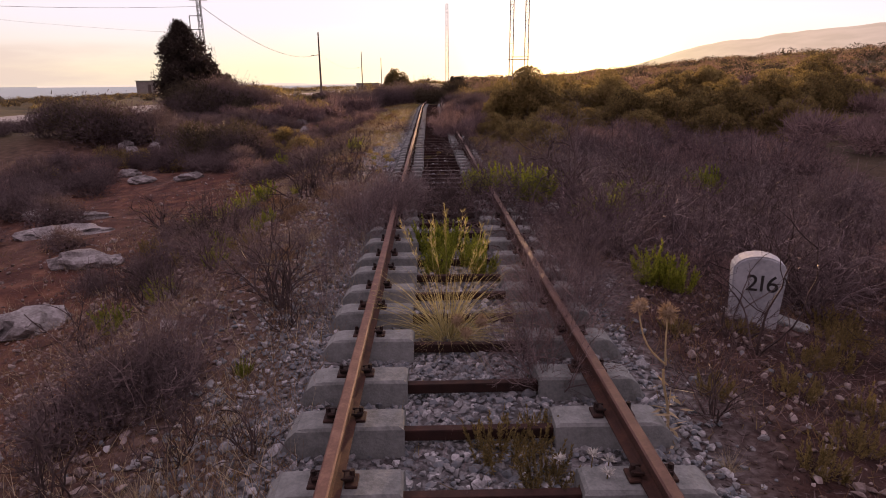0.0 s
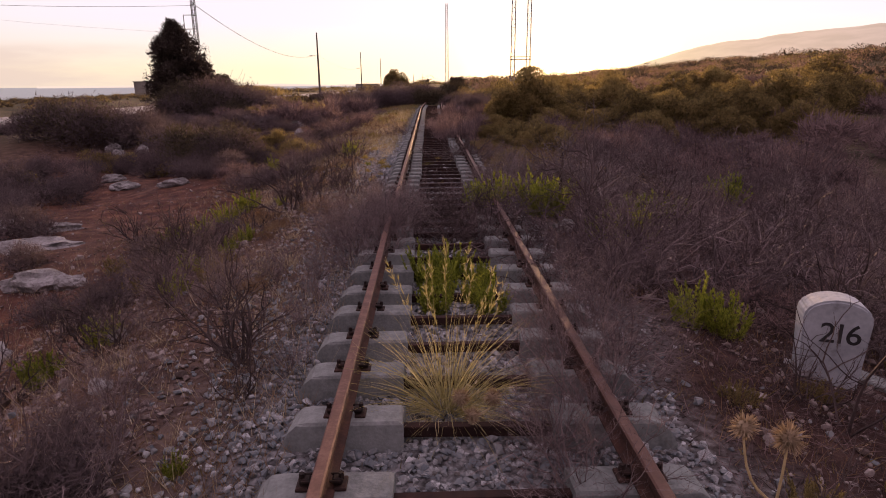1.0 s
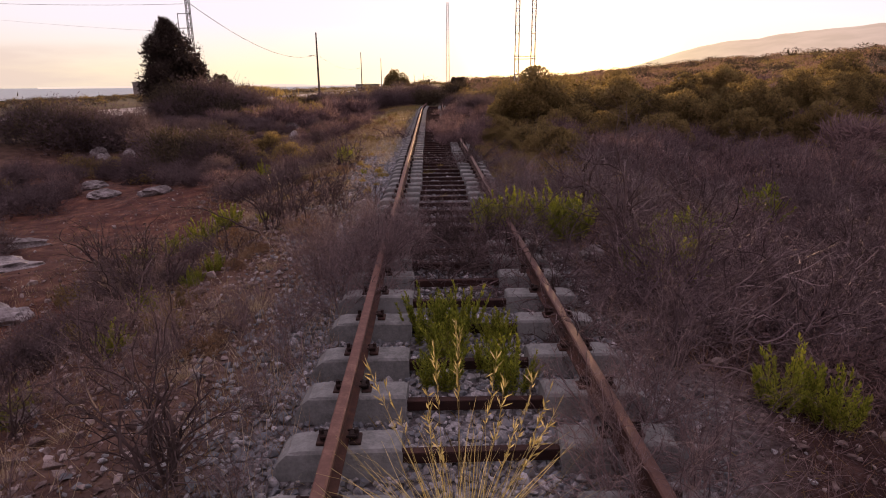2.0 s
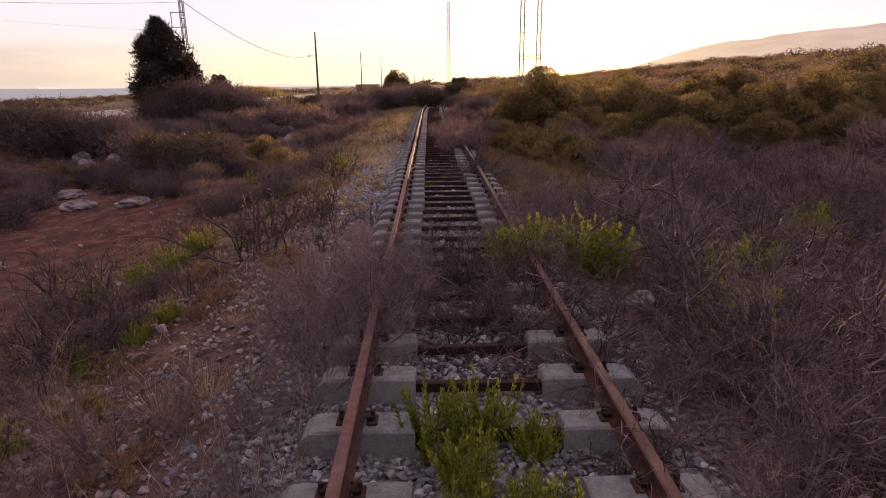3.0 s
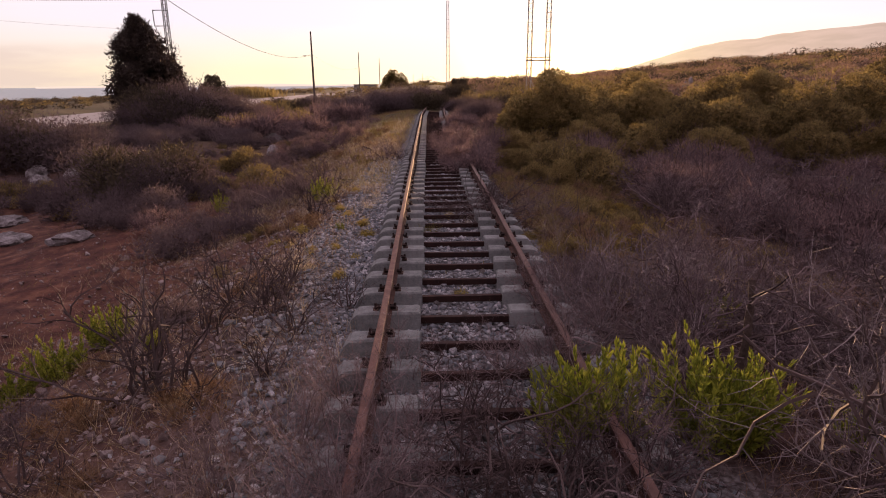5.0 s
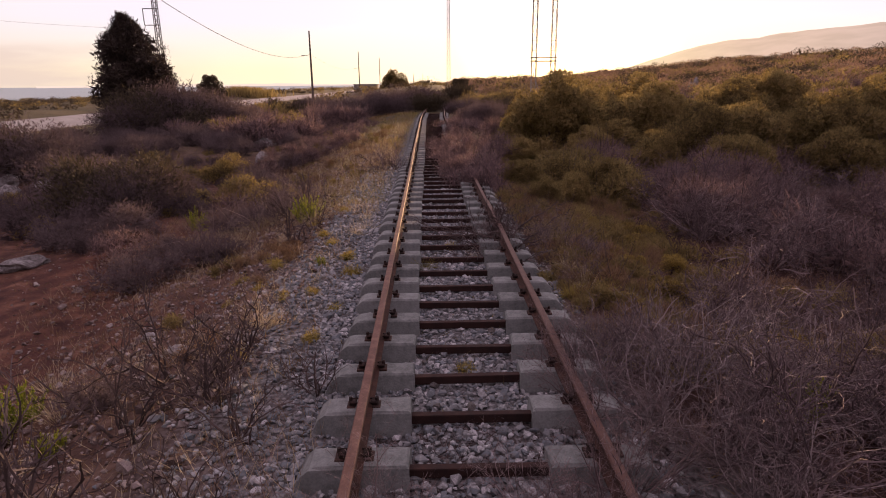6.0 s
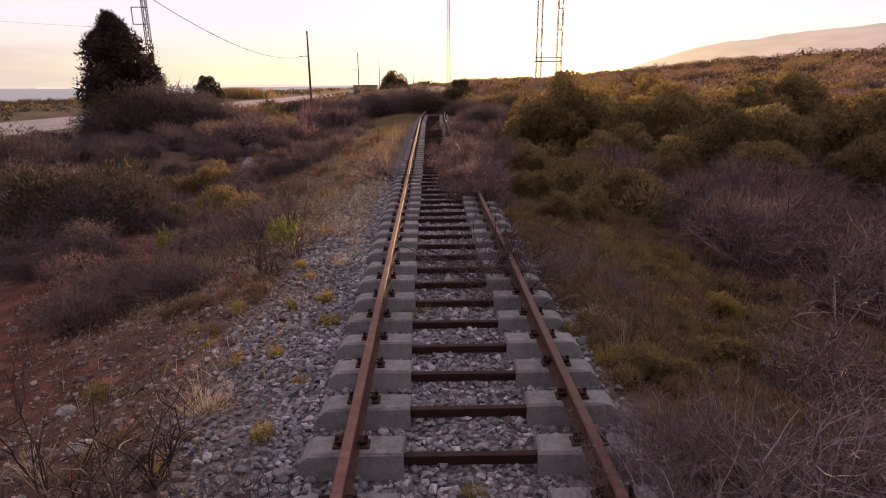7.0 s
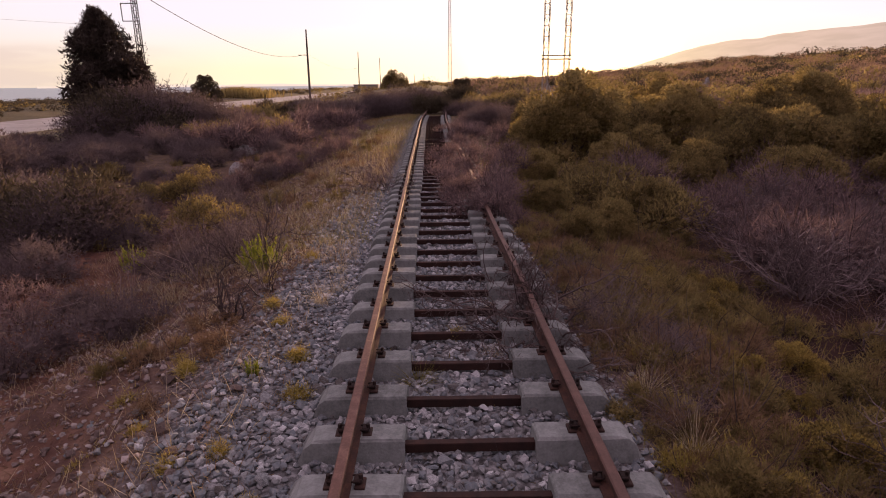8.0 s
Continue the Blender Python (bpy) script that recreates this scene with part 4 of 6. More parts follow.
for k, sp in enumerate(spots(R, 6, -3.2, -2.0, 4.6, 9.5, 0.45, 0.8)):
    put_plant("dry_shrub", pick(haze, k, WOOD), [sp], "fine-twigged brown dry shrub, bare of leaves", "shrub", "fine dry shrubs")
for k, sp in enumerate(spots(R, 12, -4.4, -1.9, 5.6, 14, 0.35, 0.65)):
    put_plant("cushion_shrub", pick(russet, k), [sp], "low russet dry scrub cushion on the bank", "shrub", "low scrub")
for k, sp in enumerate(spots(R, 36, 1.35, 2.6, 13.8, 24, 0.35, 0.65)):
    put_plant("cushion_shrub", pick(russet if k % 2 else olive, k), [sp], "low olive and russet scrub cushion beside the rail", "shrub", "low scrub")
for k, sp in enumerate(spots(R, 44, 4.6, 13, 14, 30, 0.7, 1.15, lambda x, y: x < 0.7 * y)):
    put_plant("dry_bush", pick(brush, k), [sp], BRUSH, "shrub", "dry scrub")
for k, sp in enumerate(spots(R, 40, 2.6, 11, 6.2, 15.5, 0.4, 0.62, lambda x, y: x < 1.1 * y)):
    put_plant("dry_bush", pick(brush, k), [sp], "low dry brown brush under dead branches", "shrub", "dry scrub")
for k, sp in enumerate([(-12.2, 16.5, 0.9, 0), (-13.5, 18.5, 1.0, 1), (-11.8, 14.3, 0.7, 2), (-10.8, 25.0, 0.9, 3), (-14.2, 22, 1.0, 4), (-9.4, 11.8, 0.5, 5), (-3.4, 7.7, 0.42, 0), (-3.9, 8.6, 0.5, 1), (-4.4, 9.7, 0.5, 2), (-4.0, 10.6, 0.45, 3), (-3.3, 9.2, 0.4, 4),
                        (-5.2, 8.4, 0.4, 5), (-4.6, 16.9, 0.6, 0), (-5.3, 18.0, 0.7, 1), (-4.1, 18.2, 0.6, 2), (-6.2, 19.5, 0.6, 3), (-4.4, 20.8, 0.7, 4), (-3.7, 21.8, 0.6, 5), (-5.2, 22.9, 0.7, 0), (-6.9, 23.8, 0.8, 1), (-3.1, 12.7, 0.3, 2), (-3.8, 13.4, 0.35, 3)]):
    put_plant("dry_bush", pick(heath_low if k % 3 else brush, k), [sp], "low dry brown twiggy scrub on the bank", "shrub", "dry scrub")
for k, (x, y, s) in enumerate([(-8.9, 13.4, 0.75), (-10.6, 15.0, 0.9), (-11.6, 16.6, 0.9), (-13.0, 19.6, 1.0), (-11.0, 18.3, 0.8), (-9.0, 11.0, 0.6), (-7.2, 10.9, 0.45), (-4.9, 11.0, 0.45), (-4.4, 8.3, 0.45), (-3.9, 7.4, 0.42),
                               (-8.6, 22.0, 0.9), (-9.8, 22.6, 0.95), (-6.9, 21.0, 0.75), (-7.9, 20.6, 0.7), (-3.6, 10.9, 0.36), (-5.3, 19.4, 0.5)]):
    put_plant("heath_bush", pick(heath_low, k), [(x, y, s, k * 0.9)], "low dusky grey-brown heath bush on red soil", "shrub", "dry scrub")
for k, sp in enumerate([(0.45, 22.0, 0.5, 0), (0.9, 21.3, 0.55, 5), (0.3, 23.4, 0.5, 2), (0.2, 25.4, 0.55, 4), (0.35, 26.8, 0.6, 1), (0.2, 30.0, 0.6, 3), (0.85, 21.9, 0.62, 1), (1.2, 22.8, 0.75, 4), (0.6, 23.2, 0.6, 3), (1.0, 24.2, 0.7, 2), (0.8, 26.5, 0.6, 3), (1.1, 29.5, 0.7, 4), (0.9, 33, 0.7, 5), (1.3, 37, 0.8, 0), (0.7, 41, 0.6, 1), (1.9, 27, 0.7, 2), (2.6, 31, 0.9, 3), (2.4, 36, 1.0, 4), (0.45, 24.8, 0.45, 3), (0.4, 28, 0.5, 2), (0.3, 31.5, 0.5, 1), (0.5, 36, 0.5, 4)]):
    put_plant("dry_bush", pick(brush, k), [sp], "dry brown scrub grown over the rail", "shrub", "dry scrub")
for k, sp in enumerate(spots(R, 84, 1.5, 4.8, 13.6, 29, 0.5, 1.0, lambda x, y: x > 1.65 or y > 15.5)):
    put_plant("cushion_shrub", pick(olive if k % 3 else russet, k), [sp], "low olive and russet scrub cushion beside the rail", "shrub", "low scrub")
for k, sp in enumerate(spots(R, 18, 3.2, 6.0, 22, 37, 0.6, 0.95)):
    put_plant("olive_bush", pick(mixed, k), [sp], "olive-green scrub bush beside the line", "shrub", "low scrub")
for k, sp in enumerate(spots(R, 14, -9, -2.2, 28, 46, 0.5, 0.9)):
    put_plant("cushion_shrub", pick(olive, k), [sp], "low olive-green scrub cushion on the verge", "shrub", "low scrub")

for k, sp in enumerate(spots(R, 34, 1.42, 2.1, 12.6, 18.5, 0.35, 0.6)):
    put_plant("cushion_shrub", pick(olive if k % 2 else russet, k), [sp], "low olive and russet scrub cushion beside the rail", "shrub", "low scrub")
for k, sp in enumerate(spots(np.random.default_rng(91), 26, 1.5, 3.8, 13.3, 19, 0.35, 0.75)):
    put_plant("cushion_shrub", pick(spurge, k), [sp], "low golden-olive cushion shrub beside the rail", "shrub", "low scrub")
for k, sp in enumerate(spots(R, 10, 1.3, 2.0, 12.8, 20, 0.4, 0.65)):
    put_plant("dry_shrub", pick(haze, k, ("trunk", "spray")), [sp], "fine-twigged brown dry shrub, bare of leaves", "shrub", "fine dry shrubs")
tangle = [dead_meshes(96 + k, 0.42, 2.4, 13, 6, 5, 0.42, -0.02, 0.009, 1, M_BURNT, M_BURNT) for k in range(2)]
for k, sp in enumerate([(0.72, 16.5, 1.5, 0), (0.9, 17.1, 1.6, 2), (0.6, 17.0, 1.5, 4), (0.8, 17.7, 1.4, 1), (0.55, 16.2, 1.1, 3), (0.85, 18.3, 1.1, 5), (0.95, 16.7, 1.3, 1), (0.9, 8.6, 1.3, 1), (0.3, 8.9, 1.1, 2), (0.6, 9.6, 1.2, 3), (-1.2, 24.6, 1.6, 0), (0.0, 9.3, 1.3, 0), (-0.35, 9.0, 1.2, 2), (0.15, 8.5, 1.3, 4), (-0.15, 8.2, 1.1, 5), (0.45, 9.4, 1.4, 1), (-0.5, 9.7, 1.3, 3), (0.0, 10.0, 1.3, 2), (0.55, 8.9, 1.2, 5), (-0.4, 8.6, 1.1, 1), (0.3, 10.3, 1.1, 0), (0.85, 7.6, 1.0, 0), (0.95, 7.1, 1.0, 2), (0.8, 8.2, 1.1, 4), (1.1, 6.7, 0.9, 1), (0.7, 6.4, 0.8, 3)]):
    put_plant("dead_shrub", pick(tangle, k, ("trunk", "spray")), [sp], "low tangle of dark dead twigs over the rail", "dead shrub", "dead shrubs")
for k, (x, y, s) in enumerate([(-10.4, 36.0, 0.8), (-8.4, 33.0, 0.8), (-9.0, 32.2, 0.7), (-7.4, 34.6, 0.7), (-6.6, 38.0, 0.8), (-9.8, 30.3, 0.6), (-5.8, 30.6, 0.6), (-12.6, 31.2, 0.7), (-7.0, 40.0, 0.8), (-5.4, 41.5, 0.8)]):
    put_plant("green_shrub", pick(sage, k, ("stem", "foliage")), [(x, y, s, k * 1.1)], "low dull olive-green leafy shrub on open ground", "shrub", "green shrubs")
put_plant("grass_tuft", lone([tuft_meshes(139, 0.3, 170, 1.3, M_LIME)], 0), [(-0.35, 15.72, 1.0, 0.3)], "olive-green grass tuft between the rails", "grass", "grass tufts")

for k, sp in enumerate(spots(R, 34, -5.6, -2.0, 20, 44, 0.35, 0.8, lambda x, y: x < -1.6 - 0.02 * y)):
    put_plant("cushion_shrub", pick(russet if k % 3 else olive, k), [sp], "low russet and olive scrub cushion on the verge", "shrub", "low scrub")
for k, sp in enumerate([(-2.15, 3.35, 0.4, 0), (-2.45, 3.75, 0.46, 2), (-2.5, 3.1, 0.36, 1)]):
    put_plant("heath_bush", pick(heath_low, k), [sp], "low dusky grey-brown heath bush on the bank", "shrub", "dry scrub")
for k, sp in enumerate(spots(R, 30, 1.22, 1.5, 14, 21, 0.25, 0.42)):
    put_plant("cushion_shrub", pick(olive if k % 3 else russet, k), [sp], "low olive and russet scrub cushion beside the rail", "shrub", "low scrub")
for k, sp in enumerate(spots(R, 30, -5.0, -2.2, 11.5, 19, 0.3, 0.6, lambda x, y: x < -2.6 or y > 15)):
    put_plant("cushion_shrub", pick(olive if k % 3 == 0 else russet, k), [sp], "low russet scrub cushion on the stony bank", "shrub", "low scrub")
for k, sp in enumerate(spots(R, 40, -4.6, -1.9, 10.5, 20, 0.6, 1.2)):
    put_plant("grass_tuft", lone(rust_tuft if k % 3 else hay, k), [sp], "low russet tuft of dry grass on the bank", "grass", "grass tufts")
# dead twigs, mostly right of the line
clear = lambda x, y: (x - 2.4) ** 2 + (y - 4.3) ** 2 > 1.1 and not (x < 2.5 and y > 13.2)
for k, sp in enumerate(spots(R, 60, 1.9, 8.5, 5.4, 15, 0.8, 1.3, clear)):
    put_plant("dead_shrub", pick(grey, k, WOOD), [sp], "leafless grey shrub of tangled dead twigs", "dead shrub", "dead shrubs")
for k, sp in enumerate(spots(R, 22, 4.6, 10, 14.5, 24, 1.0, 1.5)):
    put_plant("dead_shrub", pick(grey, k, WOOD), [sp], "leafless grey shrub of tangled dead twigs", "dead shrub", "dead shrubs")
pale_lit = [dead_meshes(86 + k, 0.74, 1.15, 22, 6, 5, 0.3, 0.03, 0.0085, 1, M_PALE_TWIG, M_TWIG) for k in range(3)]
for k, sp in enumerate([(1.3, 12.0, 0.9, 0), (1.8, 12.5, 1.0, 1), (2.5, 12.3, 1.0, 2), (1.7, 11.6, 0.85, 3), (3.2, 12.0, 1.0, 4), (2.3, 13.0, 0.9, 5), (1.15, 12.7, 0.7, 2.5), (2.9, 12.9, 0.9, 0.6), (0.75, 17.1, 0.5, 2), (2.1, 11.9, 0.9, 2.2), (1.45, 13.0, 0.7, 4.4),
                        (1.6, 11.0, 0.7, 1.7)]):
    put_plant("dead_shrub", pick(pale_lit, k, WOOD), [sp], "pale leafless shrub leaning over the rail, twigs coloured as lit", "dead shrub", "dead shrubs")
gnarl = [dead_meshes(190 + k, 0.85, 1.3, 7, 6, 5, 0.36, 0.0, 0.017, 1, M_TWIG, M_TWIG) for k in range(3)]
for k, sp in enumerate([(2.1, 7.3, 1.0, 0), (2.6, 7.9, 1.1, 2), (3.1, 7.1, 1.1, 4), (1.9, 6.7, 0.8, 1), (2.7, 6.5, 0.9, 3), (3.5, 8.0, 1.1, 5), (3.9, 7.2, 1.1, 2), (1.5, 7.5, 0.7, 4), (2.9, 9.0, 1.0, 1)]):
    put_plant("dead_shrub", pick(gnarl, k, WOOD), [sp], "leafless shrub with thick arching grey branches", "dead shrub", "dead shrubs")
for k, sp in enumerate([(2.0, 7.6, 1.0, 1), (2.5, 8.6, 1.15, 2), (3.1, 7.4, 1.1, 4), (2.2, 9.4, 1.0, 5.2), (3.4, 9.0, 1.2, 3.3), (4.2, 7.9, 1.2, 2.1), (3.9, 6.4, 1.1, 0.4), (1.3, 7.3, 0.6, 2.2), (0.95, 9.6, 0.6, 0.8)]):
    put_plant("dead_shrub", pick(grey, k, WOOD), [sp], "leafless grey shrub leaning over the rail", "dead shrub", "dead shrubs")
for k, sp in enumerate([(0.6, 16.9, 0.5, 0.7), (0.9, 17.3, 0.55, 2.8), (-1.25, 24.8, 1.1, 0.2), (-1.6, 25.2, 0.9, 3.0), (1.1, 8.3, 0.9, 0.5), (0.7, 9.0, 0.9, 2.0), (0.2, 9.2, 0.8, 4.0), (0.5, 8.2, 0.7, 5.0), (1.2, 10.4, 0.9, 0), (2.6, 9.9, 1.1, 2.2), (0.3, 10.2, 0.7, 1.2),
                        (1.7, 7.0, 0.9, 4.4), (1.1, 6.6, 0.6, 2.9), (1.0, 7.5, 0.9, 0.2), (0.85, 7.1, 0.7, 2.4), (1.5, 6.2, 0.8, 5.1), (2.2, 6.6, 1.0, 0.9), (0.6, 7.8, 0.7, 4.2), (2.7, 7.2, 1.1, 2.0), (3.0, 8.2, 1.1, 5.5), (-0.2, 9.8, 0.6, 0.4)]):
    put_plant("fallen_branch", pick(fallen, k, WOOD), [sp], "fallen dead branch lying across sleepers and rail", "branch", "fallen branches")
for k, sp in enumerate([(-2.25, 3.45, 1.0, 0), (-2.0, 3.7, 0.8, 2), (-1.15, 8.0, 0.85, 1), (-0.8, 8.5, 0.75, 2), (-1.3, 8.9, 0.9, 3), (-0.75, 9.2, 0.7, 5), (-1.6, 9.6, 0.7, 4), (-1.2, 10.1, 0.7, 0),
                        (0.5, 3.5, 0.75, 2), (0.42, 3.9, 0.6, 5), (0.55, 4.0, 0.6, 1), (0.8, 4.3, 0.65, 3), (1.0, 4.7, 0.75, 0.4), (0.72, 5.0, 0.6, 2.6), (1.05, 5.5, 0.8, 4.2), (1.2, 5.1, 0.7, 1.1), (1.3, 6.0, 0.8, 2.0), (0.65, 4.7, 0.7, 2), (0.75, 5.4, 0.7, 3), (1.9, 6.7, 0.9, 4), (-0.55, 10.9, 0.6, 2), (-0.95, 8.2, 1.0, 0.3), (-0.75, 7.7, 0.7, 2.3), (-1.1, 7.4, 0.8, 4.1), (-0.6, 8.5, 0.9, 3.3), (-0.9, 9.0, 1.0, 5.1), (-0.7, 8.8, 0.9, 1.3), (-0.85, 9.5, 0.85, 2.3), (-0.55, 9.9, 0.7, 0.9), (-1.45, 8.4, 0.9, 5), (-0.4, 9.3, 0.6, 4), (-1.0, 10.6, 0.7, 3), (0.75, 9.7, 0.8, 1), (0.6, 10.8, 0.8, 2), (0.85, 12.0, 0.8, 3), (0.8, 12.8, 0.6, 4), (1.1, 13.2, 0.6, 0), (-3.6, 19.8, 1.3, 1), (-4.3, 18.9, 1.2, 2), (-3.2, 20.9, 1.3, 3), (0.2, 8.6, 0.6, 0),
                        (0.9, 11.2, 0.8, 0), (0.25, 10.9, 0.6, 3), (-1.9, 7.1, 0.6, 2), (-5.6, 17.3, 1.2, 0), (-1.35, 5.7, 0.45, 1), (-1.3, 6.4, 0.5, 3), (-1.42, 7.0, 0.55, 5), (-1.25, 4.9, 0.35, 2)]):
    put_plant("dry_shrub", pick(haze, k, WOOD), [sp], "fine-twigged brown dry shrub, bare of leaves", "shrub", "fine dry shrubs")
for k, sp in enumerate([(-1.62, 5.0, 1.05, 0), (-1.75, 5.25, 0.9, 2), (-3.05, 5.7, 0.9, 1), (-3.4, 6.3, 1.0, 3), (-2.85, 6.7, 0.8, 5), (-3.7, 5.4, 0.9, 2), (-1.5, 4.55, 0.6, 1), (-2.55, 10.9, 1.45, 1), (-2.3, 10.7, 1.35, 3), (-1.63, 11.9, 0.8, 2), (-1.2, 12.5, 0.7, 5), (-1.95, 12.3, 0.95, 0), (-1.65, 11.0, 0.7, 4), (-2.5, 12.1, 1.0, 2),
                        (-2.92, 20.0, 1.35, 0), (-3.3, 20.4, 1.3, 2), (-2.46, 17.4, 1.0, 3), (-2.2, 18.2, 0.9, 1), (-4.9, 11.4, 1.3, 1), (-5.9, 12.3, 1.2, 2), (-4.0, 9.6, 1.1, 3), (-3.4, 8.4, 1.1, 5), (-1.68, 2.75, 0.6, 1), (-1.25, 2.8, 0.5, 2),
                        (-2.2, 2.5, 0.7, 3), (1.45, 3.1, 0.6, 1), (2.28, 4.5, 0.75, 2.2), (3.6, 4.3, 1.2, 3), (3.2, 5.7, 1.4, 1), (-3.1, 7.6, 1.0, 0), (-4.2, 7.0, 0.9, 2), (-3.4, 23.0, 1.2, 1), (-4.6, 24.5, 1.2, 4),
                        (3.9, 11.4, 1.6, 2), (4.6, 8.8, 1.6, 0), (-3.6, 9.6, 1.0, 1), (-3.25, 9.0, 0.9, 3), (-4.2, 10.1, 1.1, 0), (-2.9, 9.9, 0.8, 2), (-3.9, 8.9, 1.0, 4), (-1.95, 13.0, 1.0, 1), (-2.5, 12.9, 1.1, 3), (-2.2, 12.5, 1.0, 0)]):
    put_plant("burnt_shrub", pick(burnt, k, WOOD), [sp], "blackened leafless shrub with crooked branches", "dead shrub", "blackened shrubs")

# fresh green growth
for k, sp in enumerate([(0.58, 10.0, 0.85, 0), (0.78, 10.05, 0.98, 2), (1.42, 10.0, 1.05, 1), (1.6, 10.05, 0.98, 3), (2.4, 8.3, 0.85, 2), (2.15, 8.2, 0.8, 1), (1.98, 8.4, 0.6, 0), (2.95, 9.9, 1.1, 2), (2.75, 10.1, 1.0, 4), (3.15, 10.2, 1.1, 1), (-3.5, 8.7, 0.5, 1), (-3.25, 8.3, 0.42, 3), (-2.8, 9.15, 0.42, 2), (-2.95, 8.8, 0.4, 0), (3.6, 10.8, 0.85, 5), (3.9, 10.95, 0.9, 3), (0.28, 5.95, 0.55, 3), (-0.2, 6.0, 0.5, 5), (2.03, 5.75, 0.68, 1), (2.25, 5.6, 0.6, 3), (2.6, 9.0, 0.9, 1), (2.35, 8.5, 0.8, 2), (3.3, 10.3, 1.0, 0), (3.6, 10.6, 0.9, 2), (5.6, 12.6, 1.1, 1), (6.2, 13.4, 1.1, 2),
                        (-0.28, 6.75, 0.66, 1), (0.0, 6.9, 0.62, 0), (-0.12, 6.4, 0.55, 2), (0.28, 6.7, 0.45, 3), (0.15, 6.2, 0.4, 4), (2.5, 12.2, 0.6, 1), (-1.61, 3.75, 0.2, 0), (-3.2, 6.1, 0.5, 1), (-3.5, 5.6, 0.5, 2), (-2.95, 7.0, 0.45, 0), (-4.1, 12.3, 0.8, 1), (-3.8, 12.7, 0.75, 2), (-4.5, 12.0, 0.7, 0), (-3.4, 13.1, 0.6, 1), (-4.8, 11.4, 0.6, 2), (-5.6, 21.7, 0.8, 1), (-2.6, 19.4, 0.8, 0), (-3.0, 12.0, 0.3, 2), (-1.75, 15.9, 0.22, 1)]):
    put_plant("green_shrub", pick(fresh, k, LEAF), [sp], "fresh yellow-green shrub with narrow upright leaves", "shrub", "green shrubs")
for k, sp in enumerate([(0.1, 2.75, 0.6, 0), (0.3, 2.5, 0.55, 1), (0.35, 2.9, 0.45, 2), (3.0, 4.3, 0.6, 1), (2.7, 4.1, 0.5, 2), (1.8, 2.6, 0.45, 1), (2.2, 2.9, 0.5, 3), (2.6, 3.3, 0.5, 0), (1.6, 3.4, 0.4, 2), (2.9, 2.7, 0.5, 1), (3.3, 3.6, 0.55, 4), (2.0, 2.2, 0.4, 2), (1.75, 4.4, 0.4, 0), (2.4, 4.6, 0.4, 3), (3.4, 4.7, 0.7, 0), (2.2, 3.5, 0.5, 2), (3.7, 5.2, 0.8, 1), (-3.6, 7.9, 0.7, 0), (-4.0, 8.3, 0.8, 1), (-2.65, 7.4, 0.6, 0), (-3.3, 6.4, 0.5, 1), (-2.8, 8.1, 0.6, 2),
                        (-5.2, 10.2, 0.8, 0), (-4.6, 10.6, 0.8, 1), (-2.9, 9.3, 0.6, 1), (7.2, 15.6, 1.4, 0), (8.2, 17, 1.5, 1), (9.4, 20, 1.6, 0), (-2.2, 24.2, 0.7, 1), (-2.6, 26, 0.7, 0)]):
    put_plant("green_shrub", pick(sage, k, LEAF), [sp], "low dull olive-green leafy shrub on the bank", "shrub", "green shrubs")

# tufts
put_plant("grass_tuft", [("blades", plume[0]), ("plume", plume[1])], [(-0.14, 4.35, 1.0, 0.4)], "tall golden grass tuft with feathery plumes between the rails", "grass")
for k, sp in enumerate([(0.1, 4.2, 0.7, 1), (-0.3, 4.1, 0.7, 3), (-1.84, 7.5, 1.0, 0), (-2.1, 7.3, 0.9, 2), (-1.32, 17.9, 0.8, 1), (-1.4, 18.6, 0.7, 2), (1.35, 17.3, 0.9, 0), (1.5, 17.7, 0.9, 2), (1.4, 16.7, 0.8, 3), (1.6, 16.2, 0.8, 4), (0.35, 17.2, 0.5, 1), (1.45, 15.5, 1.0, 1), (1.5, 14.7, 0.9, 2), (0.3, 16.2, 0.5, 4), (-2.36, 16.67, 0.6, 1), (-1.45, 17.5, 0.8, 3), (1.6, 16.9, 1.1, 5),
                        (-1.7, 2.4, 0.6, 0), (-2.5, 5.6, 0.6, 1), (-2.0, 6.2, 0.7, 2), (-1.5, 3.1, 0.5, 3), (1.3, 2.6, 0.4, 1), (-1.9, 13.9, 0.5, 1), (-2.4, 13.3, 0.5, 2)] + spots(R, 14, -4.5, -1.6, 5, 24, 0.4, 0.8)):
    put_plant("grass_tuft", lone(hay, k), [sp], "pale golden tuft of dry grass", "grass", "grass tufts")
for k, sp in enumerate(spots(R, 46, -4.2, -1.9, 4, 24, 0.5, 1.0) + spots(R, 20, 1.5, 4.0, 12.8, 24, 0.6, 1.1)):
    put_plant("grass_tuft", lone(rust_tuft, k), [sp], "low russet tuft of dry grass", "grass", "grass tufts")
